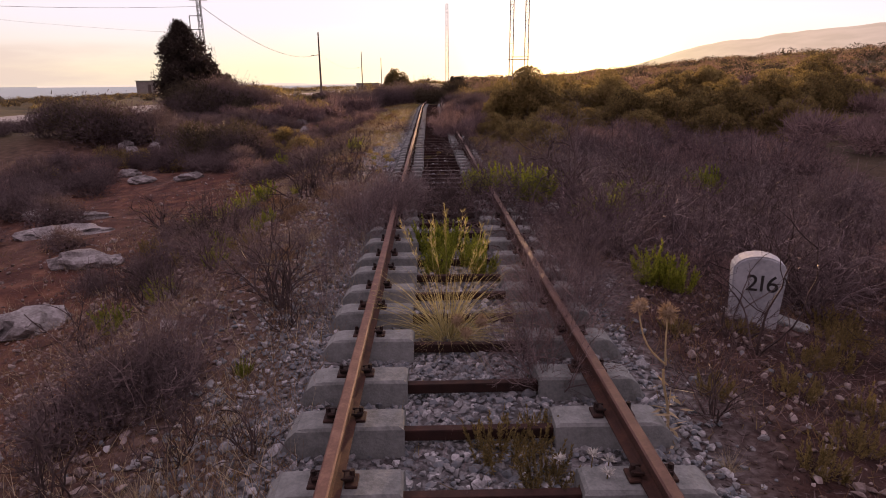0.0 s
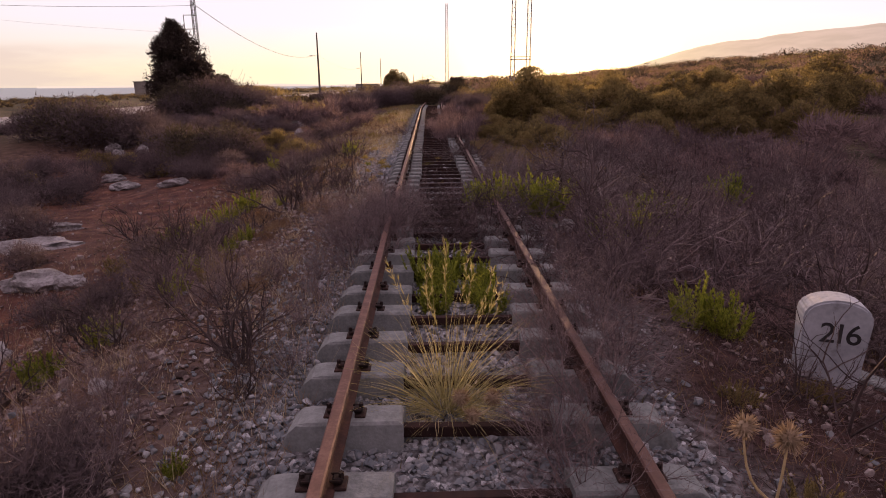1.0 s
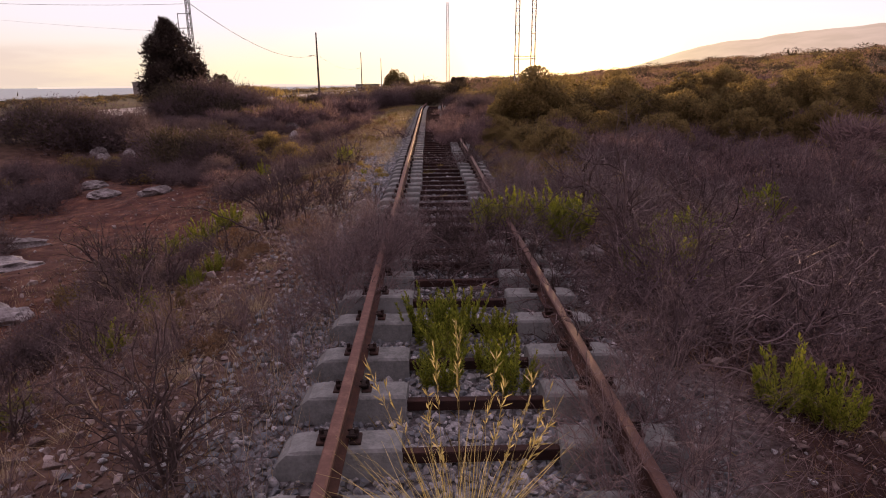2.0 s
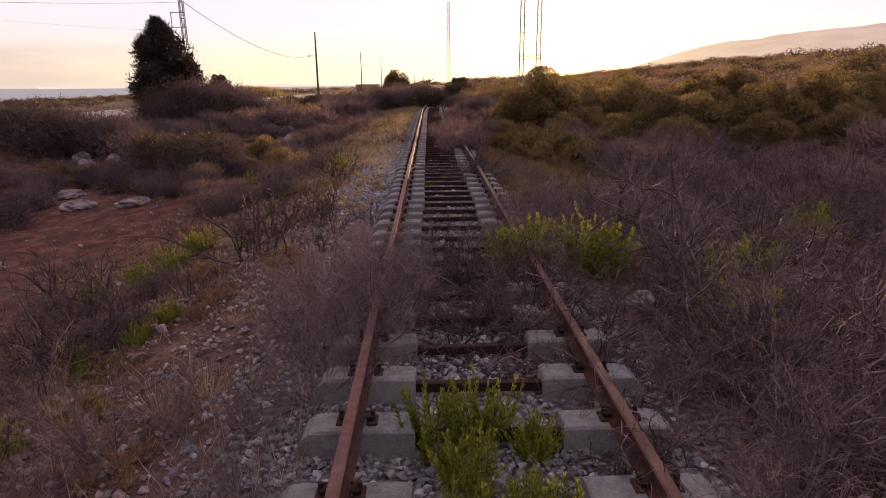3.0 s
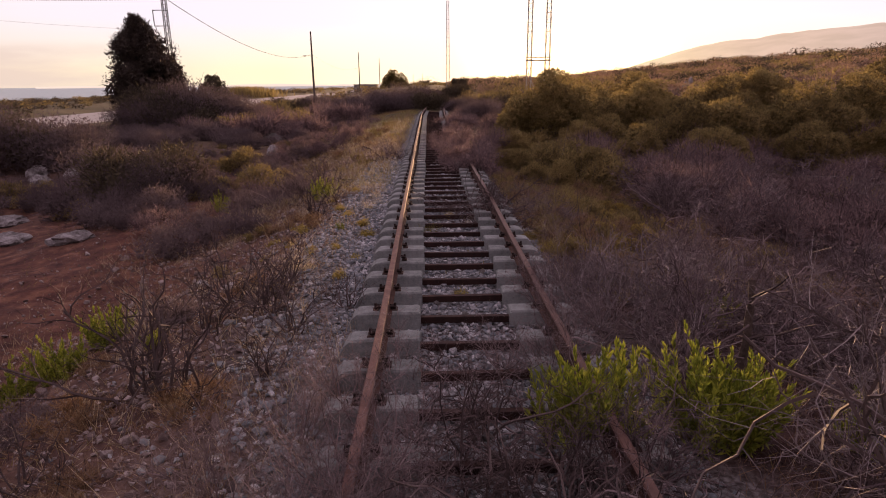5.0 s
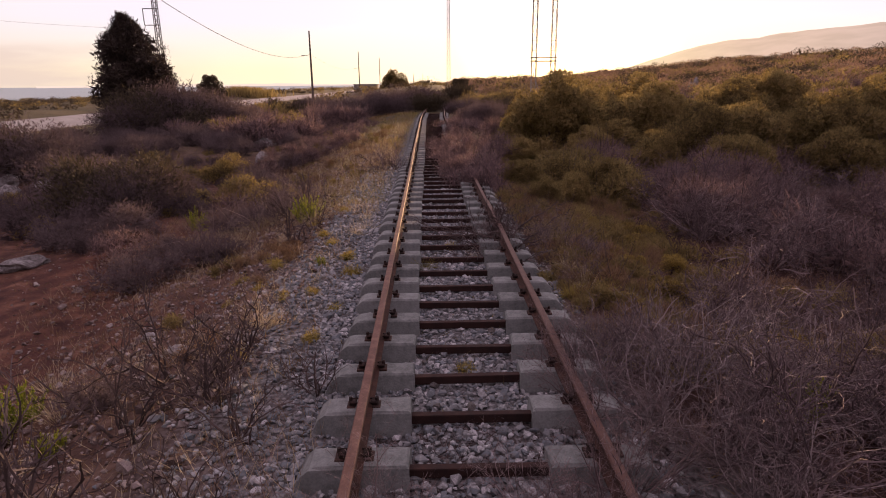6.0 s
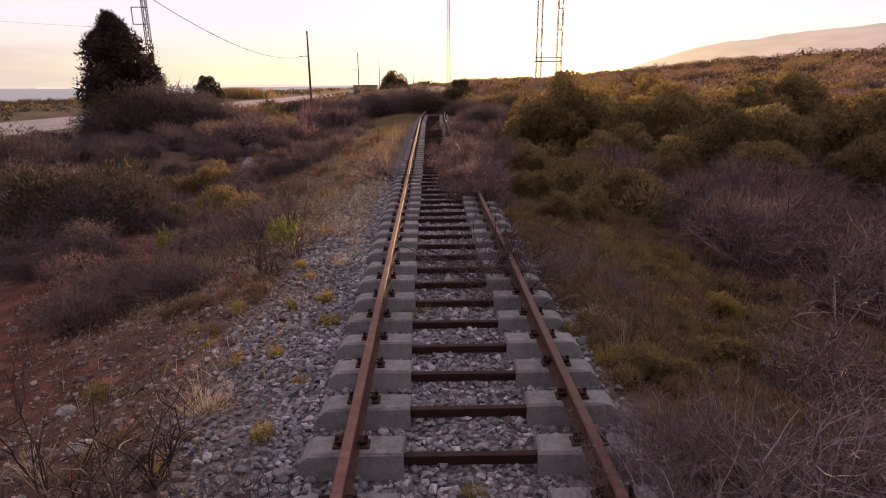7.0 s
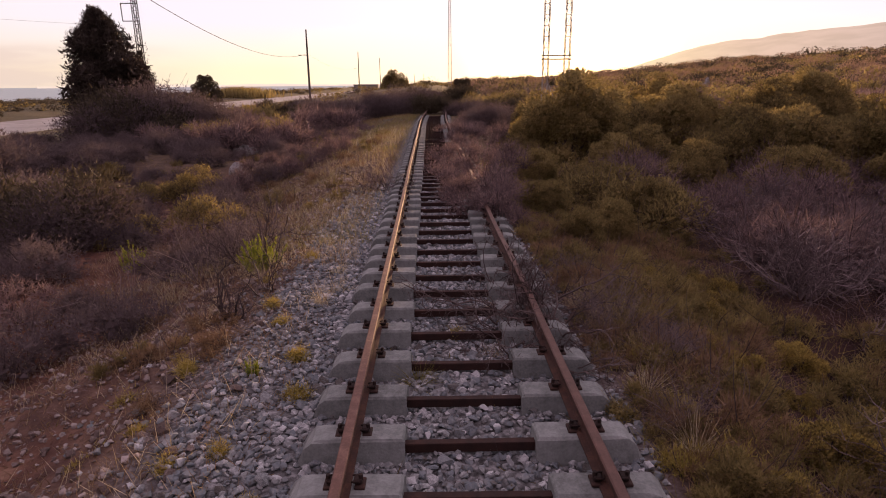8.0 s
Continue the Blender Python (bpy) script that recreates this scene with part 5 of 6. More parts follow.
for k, sp in enumerate([(-1.28, 15.4, 1.0, 0), (-1.43, 16.27, 0.9, 1), (-1.59, 14.83, 0.7, 2), (-2.8, 16.0, 1.2, 1), (-2.58, 15.0, 1.1, 0), (-2.4, 15.3, 0.8, 1), (-2.5, 16.5, 0.9, 2), (-1.9, 17.6, 0.9, 0), (-2.2, 18.6, 1.1, 1), (-1.8, 19.4, 1.0, 0), (-1.9, 13.2, 1.0, 2), (-2.05, 14.6, 0.9, 3), (-1.25, 14.2, 0.7, 1), (-2.3, 16.2, 1.0, 0), (-2.6, 14.9, 0.9, 1), (-1.5, 13.5, 0.7, 2), (0.0, 12.75, 0.7, 0), (-2.9, 17.0, 1.0, 2), (-1.7, 17.0, 0.8, 1), (-0.1, 16.6, 0.8, 2), (1.35, 14.4, 1.3, 0), (1.6, 14.7, 1.5, 1), (1.9, 14.5, 1.6, 2), (2.2, 14.8, 1.5, 3), (1.5, 15.3, 1.2, 4), (2.5, 15.2, 1.6, 5), (2.0, 15.6, 1.3, 1), (1.45, 16.1, 1.0, 2), (2.4, 16.6, 1.4, 0), (1.8, 17.4, 1.2, 4), (2.9, 17.6, 1.5, 2)]):
    put_plant("cushion_plant", pick(moss_tuft, k), [sp], "small yellow-green cushion plant on the ballast", "plant", "cushion plants")


def grass_stuff(name, label, count, area, height, mat, seed, lie=0.6, thin=0.0045):
    r = np.random.default_rng(seed)
    x0, x1, y0, y1 = area
    x, y = r.uniform(x0, x1, count), y0 + (y1 - y0) * r.uniform(0, 1, count) ** 1.5
    k = wave(x, y, 1.3, seed) + 0.5 * wave(x, y, 0.4, seed + 1) > r.uniform(-0.9, 0.6, count)
    x, y = x[k], y[k]
    S = np.stack([x, y, H(x, y) - 0.005], -1)
    D = r.normal(size=(len(x), 3)) * np.array([lie, lie, 0.1]) + np.array([0, 0, 1])
    D[:, 2] = np.abs(D[:, 2])
    g = Geo()
    spikes(g, S, D, height * r.uniform(0.4, 1.4, len(x)) * (1 + 0.01 * y), thin * (1 + 0.035 * np.maximum(y - 10, 0)), r)
    tagged(new(name, g.mesh(name, mat)), label, "grass", kind="stuff")


grass_stuff("dry_grass", "thin russet dry grass over the bank", 38000, (-6.5, -1.35, 1.8, 30), 0.12, M_RUSSET, 201)
grass_stuff("dry_grass", "pale dry grass stalks over the bank", 14000, (-6.5, -1.5, 1.8, 30), 0.2, M_HAY, 202)
grass_stuff("dry_grass", "thin russet dry grass over the ground", 34000, (1.35, 7, 1.8, 30), 0.13, M_RUSSET, 203)
grass_stuff("verge_grass", "sunlit yellow-green grass along the line", 17000, (-5.6, -1.15, 20, 58), 0.15, M_LIME, 205)
grass_stuff("dry_grass", "pale dry tufts among the verge grass", 7000, (-5.2, -1.2, 19, 46), 0.22, M_HAY, 217, 0.5)
grass_stuff("dry_grass", "russet dry grass along the line", 22000, (-6.5, -1.3, 19, 60), 0.15, M_RUSSET, 209)
grass_stuff("dry_grass", "pale and russet grass beside the rail", 7000, (1.2, 3.6, 13, 30), 0.22, M_RUSSET, 210)
grass_stuff("verge_grass", "olive and yellow grass beside the rail", 12000, (1.15, 4.2, 12.8, 30), 0.2, M_LIME, 213)
grass_stuff("verge_grass", "dry grass grown over the sleeper ends", 5200, (-1.75, -0.98, 1.6, 13), 0.16, M_RUSSET, 214)
grass_stuff("verge_grass", "pale dry stalks beside the sleepers", 1500, (-1.75, -1.0, 1.6, 12), 0.26, M_HAY, 215, 0.4)
grass_stuff("weeds", "small olive weeds on the open ground", 20000, (-14, 5.5, 2, 34), 0.09, M_OLIVE, 206, 0.9, 0.008)
grass_stuff("twig_litter", "dead twigs and litter on the ground", 40000, (-12, 9, 1.5, 26), 0.13, M_TWIG, 207, 2.2, 0.004)
grass_stuff("leaf_litter", "fallen leaves and bits of bark on the soil", 30000, (1.2, 5.5, 1.5, 10), 0.05, M_BURNT, 211, 2.5, 0.012)
grass_stuff("leaf_litter", "fallen twigs and leaves over ballast and sleepers", 26000, (-0.9, 1.3, 7.6, 12), 0.07, M_BURNT, 216, 2.2, 0.009)
grass_stuff("leaf_litter", "fallen leaves and bits of bark on the bank", 40000, (-6, -1.2, 1.5, 20), 0.05, M_RUSSET, 212, 2.5, 0.011)
grass_stuff("brush_litter", "dark dead brush on the ground", 46000, (1.3, 10, 3, 26), 0.16, M_FUZZ, 208, 1.6, 0.005)
put_plant("evergreen_shrub", pick(dome, 1), [(-8.6, 160, 1.35, 0.3)], "broad dark shrub by a low building", "shrub", "dark shrubs")
put_plant("evergreen_shrub", pick(dark_dome, 0), [(4.2, 91, 0.98, 2.3)], "small round dark tree at the end of the line", "shrub", "dark shrubs")
put_plant("evergreen_shrub", pick(dark_dome, 0), [(-41.2, 125, 1.5, 4.0)], "small round dark tree beyond the road", "shrub", "dark shrubs")

# ---- stones, milestone, thistles, stump ----
def rock_mesh(seed, sx, sy, sz, mat, level=3, rough=0.25):
    bm = bmesh.new()
    bmesh.ops.create_icosphere(bm, subdivisions=level, radius=1.0)
    off = Vector((seed * 3.1, seed * 1.7, seed * 0.9))
    for v in bm.verts:
        d = noise.fractal(v.co * 1.4 + off, 0.7, 2.3, 5) * rough * 1.3 + noise.cell(v.co * 1.7 + off) * rough * 0.6
        v.co = v.co * (1 + d)
        v.co = Vector((v.co.x * sx, v.co.y * sy, max(v.co.z, -0.5) * sz))
    me = bpy.data.meshes.new("rock")
    bm.to_mesh(me)
    bm.free()
    me.materials.append(mat)
    return me


def put_rock(x, y, sx, sy, sz, seed, label="pale weathered limestone rock lying on red soil", turn=0.0, sink=0.25):
    o = new("rock", rock_mesh(seed, sx, sy, sz, M_ROCK, 3 if sx > 0.12 else 2))
    o.location, o.rotation_euler = (x, y, float(H(x, y)) + sz * (0.5 - sink)), (0, 0, turn)
    tagged(o, label, "rock", "limestone rocks")


for k, (x, y, a, b_, c) in enumerate([(-6.25, 9.8, 0.5, 0.3, 0.2), (-5.75, 9.75, 0.22, 0.2, 0.16), (-5.2, 6.9, 0.42, 0.4, 0.22), (-5.75, 6.6, 0.5, 0.35, 0.2), (-9.7, 14.4, 0.45, 0.3, 0.2), (-8.6, 14.2, 0.5, 0.22, 0.15), (-9.9, 19.9, 0.4, 0.3, 0.2), (-12.9, 27.9, 0.3, 0.26, 0.3),
                                      (-11.0, 37.7, 0.35, 0.3, 0.4), (-7.9, 36.6, 0.5, 0.3, 0.3), (1.62, 8.95, 0.17, 0.1, 0.12), (-6.6, 31.2, 0.3, 0.25, 0.3), (-14.5, 28.5, 0.45, 0.35, 0.26), (-13.8, 27.5, 0.38, 0.3, 0.22), (-8.0, 19.2, 0.45, 0.2, 0.16), (-11.5, 22.4, 0.42, 0.3, 0.2),
                                      (-3.1, 6.1, 0.12, 0.1, 0.07), (-2.6, 4.9, 0.1, 0.08, 0.06), (3.1, 10.7, 0.2, 0.15, 0.12), (2.6, 5.05, 0.14, 0.1, 0.06), (34.4, 89, 0.5, 0.4, 0.6), (35.3, 89.5, 0.3, 0.3, 0.9), (-3.5, 14.6, 0.1, 0.09, 0.07), (-2.75, 13.6, 0.11, 0.08, 0.06)]):
    put_rock(x, y, a, b_, c, k + 1, turn=k * 0.7)
put_rock(-8.0, 12.4, 0.95, 0.42, 0.16, 41, "long flat tan limestone slab on red soil", 0.15)


def build_scree():
    r = np.random.default_rng(15)
    g = Geo()
    n = 17000
    x = np.where(r.uniform(size=n) < 0.8, -1.8 - np.abs(r.normal(0, 2.6, n)), 1.6 + np.abs(r.normal(0, 1.6, n)))
    y = 1.5 + 28 * r.uniform(0, 1, n) ** 1.3
    x = np.where((x > 0) & (y > 9), -x - 0.4, x)
    size = np.clip(r.lognormal(math.log(0.018), 0.5, n), 0.009, 0.09)
    pts, big, shapes = np.stack([x, y, H(x, y)], -1), largest(x, y, size, (-4.5, 3.5, 2, 18)), stone_shapes(8, r)
    scatter_stones(g, pts[~big], size[~big], r, shapes, 0.3)
    bed = new("scree", g.mesh("scree", M_SCREE))
    put_stones(bed, pts[big], size[big], r, shapes, M_SCREE, 0.3)
    tagged(bed, "scattered stones on the red earth bank", "stones", kind="stuff")


build_scree()


def build_milestone():
    o = empty("milestone", (2.72, 5.02, float(H(2.72, 5.02)) - 0.04), radians(-21))
    bm = bmesh.new()
    w, d, h = 0.22, 0.13, 0.69
    out = [(-w * 0.86, 0), (-w, h * 0.8)] + [(-w * math.cos(a), h * (0.8 + 0.2 * math.sin(a))) for a in np.linspace(0.35, math.pi - 0.35, 9)] + [(w, h * 0.8), (w * 0.86, 0)]
    front = [bm.verts.new((x, -d, z)) for x, z in out]
    back = [bm.verts.new((x, d, z * 0.99)) for x, z in out]
    bm.faces.new(front)
    bm.faces.new(back[::-1])
    for i in range(len(out)):
        j = (i + 1) % len(out)
        bm.faces.new([front[j], front[i], back[i], back[j]])
    bmesh.ops.recalc_face_normals(bm, faces=bm.faces)
    bmesh.ops.bevel(bm, geom=bm.edges[:], offset=0.016, segments=2, affect="EDGES")
    part("body", bm, M_WHITE, o)
    for k, (ch, x) in enumerate((("2", -0.05), ("1", 0.03), ("6", 0.115))):
        cu = bpy.data.curves.new("digit", "FONT")
        cu.body, cu.size, cu.align_x, cu.extrude, cu.offset = ch, 0.215, "CENTER", 0.0015, 0.001
        tmp = bpy.data.objects.new("digit", cu)
        me = bpy.data.meshes.new_from_object(tmp)
        bpy.data.objects.remove(tmp)
        me.materials.clear()
        me.materials.append(M_BLACK)
        t = part("digit", me, None, o, "black painted digit")
        t.location, t.rotation_euler = (x - 0.005, -d - 0.0015, 0.37), (radians(90), 0, 0)
    tagged(o, "white painted concrete distance stone marked 216", "milestone")
    bm = bmesh.new()
    box(bm, 0, 0, 0, 0.34, 0.16, 0.05, 0.012)
    s = part("stone_slab", bm, M_CONCRETE, None)
    s.location, s.rotation_euler = (3.08, 5.0, float(H(3.08, 5.0)) + 0.03), (0.1, 0.25, -0.5)
    tagged(s, "fallen grey stone slab beside the milestone", "stone")


build_milestone()


def build_thistle(base, heads, label):
    r = np.random.default_rng(int(base[1] * 100))
    o = empty("thistle", (base[0], base[1], float(H(base[0], base[1])) - 0.02))
    zb = o.location.z
    g = Geo()
    top = np.mean([h[:3] for h in heads], 0) - np.array([base[0], base[1], zb])
    fork = top * np.array([0.35, 0.35, 0.6])
    u = np.linspace(0, 1, 7)[:, None]
    tubes(g, (u * fork + 0.02 * np.sin(u * 5))[None], np.linspace(0.009, 0.007, 7)[None], 5)
    for hx, hy, hz, rad in heads:
        e = np.array([hx - base[0], hy - base[1], hz - zb - rad * 0.8])
        way = e - fork
        P = fork + u * way + np.sin(u * np.pi) * 0.18 * np.array([way[0], way[1], -0.3 * abs(way[2])])
        tubes(g, P[None], np.linspace(0.006, 0.004, 7)[None], 5)
    C = np.stack([r.normal(0, 0.02, 26), r.normal(0, 0.02, 26), r.uniform(0.05, 0.4, 26)], -1)
    leaves(g, C, r.normal(size=(26, 3)) * np.array([1, 1, 0.3]), r.uniform(0.07, 0.16, 26) * min(1, top[2]), r.uniform(0.012, 0.028, 26) * min(1, top[2]), r)
    tagged(part("stalk", g, M_HAY, o), kind="stuff")
    for hx, hy, hz, rad in heads:
        g = Geo()
        d = unit(r.normal(size=(260, 3)))
        ribbons(g, (d[:, None] * (rad * np.array([0.45, 0.8, 1.12]))[None, :, None]) * (1 + 0.12 * r.normal(size=(260, 1, 1))), np.array([0.006, 0.004, 0.001]) * np.ones((260, 1)), r)
        bm = bmesh.new()
        bmesh.ops.create_icosphere(bm, subdivisions=2, radius=rad * 0.62)
        v = np.array([q.co[:] for q in bm.verts])
        g.add(v, [np.array([[q.index for q in p.verts] for p in bm.faces])])
        bm.free()
        p = part("flower_head", g, M_RUSSET_LIGHT, o, "dry spiny thistle head")
        p.location = (hx - base[0], hy - base[1], hz - zb)
    tagged(o, label, "thistle", "thistles")


build_thistle((1.06, 2.85), [(0.93, 2.70, 0.84, 0.05), (0.79, 2.72, 0.87, 0.042)], "dry thistle with two spiny brown heads beside the rail")
build_thistle((0.0, 4.05), [(-0.08, 3.95, 0.3, 0.05), (0.1, 4.0, 0.27, 0.05), (-0.02, 3.9, 0.22, 0.045)], "withered thistle with grey heads in the grass tuft")


def build_rosette():
    r = np.random.default_rng(77)
    for x, y, z in ((0.5, 2.42, 0.24), (0.55, 2.33, 0.2), (0.36, 2.5, 0.16), (0.61, 2.5, 0.14)):
        o = empty("white_flower", (x, y, float(H(x, y))))
        g = Geo()
        tubes(g, np.linspace(0, 1, 5)[None, :, None] * np.array([0.01, 0, z]), np.full((1, 5), 0.003), 4)
        part("stalk", g, M_OLIVE, o)
        g = Geo()
        a = r.uniform(0, 2 * np.pi, 40)
        D = np.stack([np.cos(a), np.sin(a), r.uniform(0.1, 1.2, 40)], -1)
        leaves(g, np.tile([[0.01, 0, z]], (40, 1)), D, r.uniform(0.03, 0.05, 40), np.full(40, 0.008), r)
        part("flower_head", g, M_PALE, o, "pale woolly bracts")
        tagged(o, "pale woolly flower head beside the rail", "flower", "pale flowers")


build_rosette()


def build_stump():
    r = np.random.default_rng(9)
    o = empty("dead_stump", (1.80, 10.4, float(H(1.80, 10.4)) - 0.05))
    g = Geo()
    tubes(g, grow(np.zeros((1, 3)), np.array([[0.16, 0.05, 1]]), np.array([1.0]), 8, 0.1, 0.0, r), np.linspace(0.04, 0.022, 8)[None] * (1 + 0.15 * r.normal(size=(1, 8))), 8)
    part("trunk", g, M_BARK, o)
    g = Geo()
    D = r.normal(size=(5, 3)) * np.array([1, 1, 0.4]) + np.array([0, 0, 0.3])
    S = np.array([[0.04, 0.01, z] for z in (0.45, 0.7, 0.85, 0.9, 0.6)])
    P = grow(S, D, r.uniform(0.3, 0.7, 5), 6, 0.25, 0.0, r)
    tubes(g, P, np.linspace(0.011, 0.004, 6) * np.ones((5, 1)), 5)
    part("bough", g, M_BURNT, o)
    tagged(o, "dark broken dead stump among the shrubs", "stump")
    for x, y, h, seed in ((1.98, 8.78, 1.7, 303), (3.45, 10.3, 1.15, 302)):
        o = empty("dead_tree", (x, y, float(H(x, y)) - 0.05), 0.6 + x)
        b, t = dead_meshes(seed, h, 0.6, 5, 9, 8, 0.34, 0.02, 0.022, 1, M_BURNT, M_PALE_TWIG)
        part("trunk", b, None, o)
        tagged(part("spray", t, None, o), kind="stuff")
        tagged(o, "small dead tree with crooked dark boughs", "dead tree", "dead trees")


build_stump()

o = empty("burnt_shrub", (2.3, 4.15, float(H(2.3, 4.15)) - 0.03), 0.4)
b, t = dead_meshes(311, 1.0, 0.55, 3, 4, 2, 0.3, 0.05, 0.012, 0, M_BURNT, M_BURNT)
part("trunk", b, None, o)
tagged(part("spray", t, None, o), kind="stuff")
tagged(o, "sparse blackened branches in front of the milestone", "dead shrub", "blackened shrubs")

# ---- trees, masts and poles along the road ----
def build_tree(x, y, height, width, count, leaf, lumps, seed, label, low=0.06, mat=None, tip=0.55):
    r = np.random.default_rng(seed)
    z0 = float(H(x, y))
    o = empty("tree", (x, y, z0 - 0.05))
    g = Geo()
    tubes(g, grow(np.zeros((1, 3)), np.array([[0.02, 0, 1]]), np.array([height * 0.85]), 9, 0.03, 0, r), np.linspace(0.05, 0.01, 9)[None] * height * 0.5, 8)
    u = np.linspace(low + 0.08, 0.9, 26)
    a = r.uniform(0, 2 * np.pi, 26)
    S = np.stack([0 * u, 0 * u, u * height * 0.85], -1)
    reach = np.sin(np.clip((u - low) / (1 - low), 0, 1) ** tip * np.pi) * width * 0.42
    P = grow(S, np.stack([np.cos(a), np.sin(a), 0.55 + 0 * a], -1), reach * 1.1 + 0.1, 5, 0.1, 0.05, r)
    tubes(g, P, np.linspace(0.012, 0.004, 5) * height * 0.5 * np.ones((26, 1)), 4)
    part("trunk", g, M_BARK, o)
    t = r.uniform(0.0, 1, lumps)
    rad = np.where(t > 0.34, np.clip(1 - (np.abs(t - 0.34) / 0.68) ** 1.85, 0.04, 1), np.sqrt(np.clip(1 - ((0.34 - t) / 0.4) ** 2, 0, 1))) * width * 0.5 * r.uniform(0.8, 1.12, lumps)
    az = r.uniform(0, 2 * np.pi, lumps)
    q = np.sqrt(r.uniform(0.1, 1, lumps))
    c = np.stack([np.cos(az) * rad * q * 0.86, np.sin(az) * rad * q * 0.86, (low + (1 - low) * t) * height], -1)
    s = (0.075 + 0.1 * r.uniform(0, 1, lumps)) * width * (0.45 + 0.55 * rad / (width * 0.5))
    k = r.integers(lumps, size=count)
    d = unit(r.normal(size=(count, 3)))
    C = c[k] + d * (s[k] * r.uniform(0.5, 1.05, count) ** 0.7)[:, None] * np.array([1, 1, 1.25])
    g = Geo()
    spikes(g, C, d * 0.9 + 0.35 * r.normal(size=(count, 3)) + np.array([0, 0, 0.6]), leaf * r.uniform(0.6, 1.6, count), leaf * 0.45 * r.uniform(0.7, 1.4, count), r)
    k = np.repeat(np.arange(lumps), 60)
    d = unit(r.normal(size=(len(k), 3)))
    spikes(g, c[k] + d * (s[k] * 0.75 * r.uniform(0.1, 1, len(k)) ** 0.5)[:, None], r.normal(size=(len(k), 3)) + d, s[k] * r.uniform(0.3, 0.7, len(k)), s[k] * r.uniform(0.15, 0.3, len(k)), r)
    n = 170
    k = r.integers(lumps, size=n)
    d = unit(r.normal(size=(n, 3)) * np.array([1, 1, 0.5]))
    tip0 = c[k] + d * (s[k] * 0.8)[:, None]
    far = unit(d * 0.8 + np.array([0, 0, 0.7])) * (0.12 + 0.2 * r.uniform(0, 1, (n, 1)))
    v = r.uniform(0, 1, (n, 26, 1))
    C = (tip0[:, None] + far[:, None] * v + r.normal(0, 0.05, (n, 26, 3)) * (1.05 - v)).reshape(-1, 3)
    spikes(g, C, np.repeat(far, 26, 0) + 0.25 * r.normal(size=C.shape), leaf * r.uniform(0.8, 1.6, len(C)), leaf * 0.5 * r.uniform(0.7, 1.3, len(C)), r)
    part("crown", g, mat or M_JUNIPER, o)
    o.rotation_euler = (0, radians(-3.0), 0)
    tagged(o, label, "tree")


build_tree(-18.0, 46.2, 6.5, 4.9, 60000, 0.1, 260, 5, "dark conical juniper tree beside the road", 0.08, None, 0.62)


def lattice(o, name, base, height, w0, w1, steps, bar=0.035, mat=None):
    """Four tapering legs and zigzag bracing between them."""
    bx, by = base
    corner = [(-1, -1), (1, -1), (1, 1), (-1, 1)]
    z = np.linspace(0, height, steps + 1)
    w = w0 + (w1 - w0) * z / height
    legs = np.array([[[bx + cx * w[i] / 2, by + cy * w[i] / 2, z[i]] for i in range(steps + 1)] for cx, cy in corner])
    for k in range(4):
        g = Geo()
        tubes(g, legs[k:k + 1], np.full((1, steps + 1), bar), 4)
        part("leg", g, mat or M_STEEL, o)
    g, seg = Geo(), []
    for k in range(4):
        for i in range(steps):
            a, c = legs[k, i], legs[(k + 1) % 4, i + 1]
            if i % 2:
                a, c = legs[(k + 1) % 4, i], legs[k, i + 1]
            seg.append([a, c])
            seg.append([legs[k, i + 1], legs[(k + 1) % 4, i + 1]])
    tubes(g, np.array(seg), np.full((len(seg), 2), bar * 0.6), 3)
    part("bracing", g, mat or M_STEEL, o)


def bar_part(o, name, a, c, rad, mat, sides=6):
    g = Geo()
    tubes(g, np.array([[a, c]], float), np.full((1, 2), rad), sides)
    return part(name, g, mat, o)


def build_masts():
    x, y = -18.75, 52.0
    o = empty("lattice_mast", (x, y, float(H(x, y)) - 0.1))
    lattice(o, "mast", (0, 0), 13.0, 0.32, 0.24, 32, 0.026, M_IRON)
    bar_part(o, "bracket", (-0.85, 0, 7.75), (0.2, 0, 7.75), 0.03, M_IRON)
    bar_part(o, "bracket", (-0.85, 0, 6.7), (0.2, 0, 6.7), 0.03, M_IRON)
    bar_part(o, "bracket", (-0.85, 0, 6.7), (-0.85, 0, 7.75), 0.03, M_IRON)
    bar_part(o, "cross_arm", (-0.7, 0, 8.95), (0.7, 0, 8.95), 0.05, M_STEEL)
    tagged(o, "slender steel lattice mast with a side bracket", "mast")

    x, y = 5.4, 38.7
    o = empty("pylon", (x, y, float(H(x, y)) - 0.1))
    lattice(o, "post", (-0.47, 0), 13.5, 0.24, 0.19, 30, 0.015)
    lattice(o, "post", (0.47, 0), 13.5, 0.24, 0.19, 30, 0.015)
    for z in (4.0, 4.16):
        bar_part(o, "cross_bar", (-0.66, 0, z), (0.66, 0, z), 0.03, M_STEEL)
    bar_part(o, "cross_brace", (-0.5, 0, 1.0), (0.5, 0, 3.4), 0.02, M_STEEL)
    bar_part(o, "cross_brace", (0.5, 0, 1.0), (-0.5, 0, 3.4), 0.02, M_STEEL)
    tagged(o, "tall twin-post steel lattice pylon against the sun", "pylon")

    x, y = 3.4, 118.0
    o = empty("lattice_mast", (x, y, float(H(x, y))))
    lattice(o, "mast", (0, 0), 15.0, 0.6, 0.4, 20, 0.035)
    tagged(o, "thin distant radio mast", "mast")


build_masts()


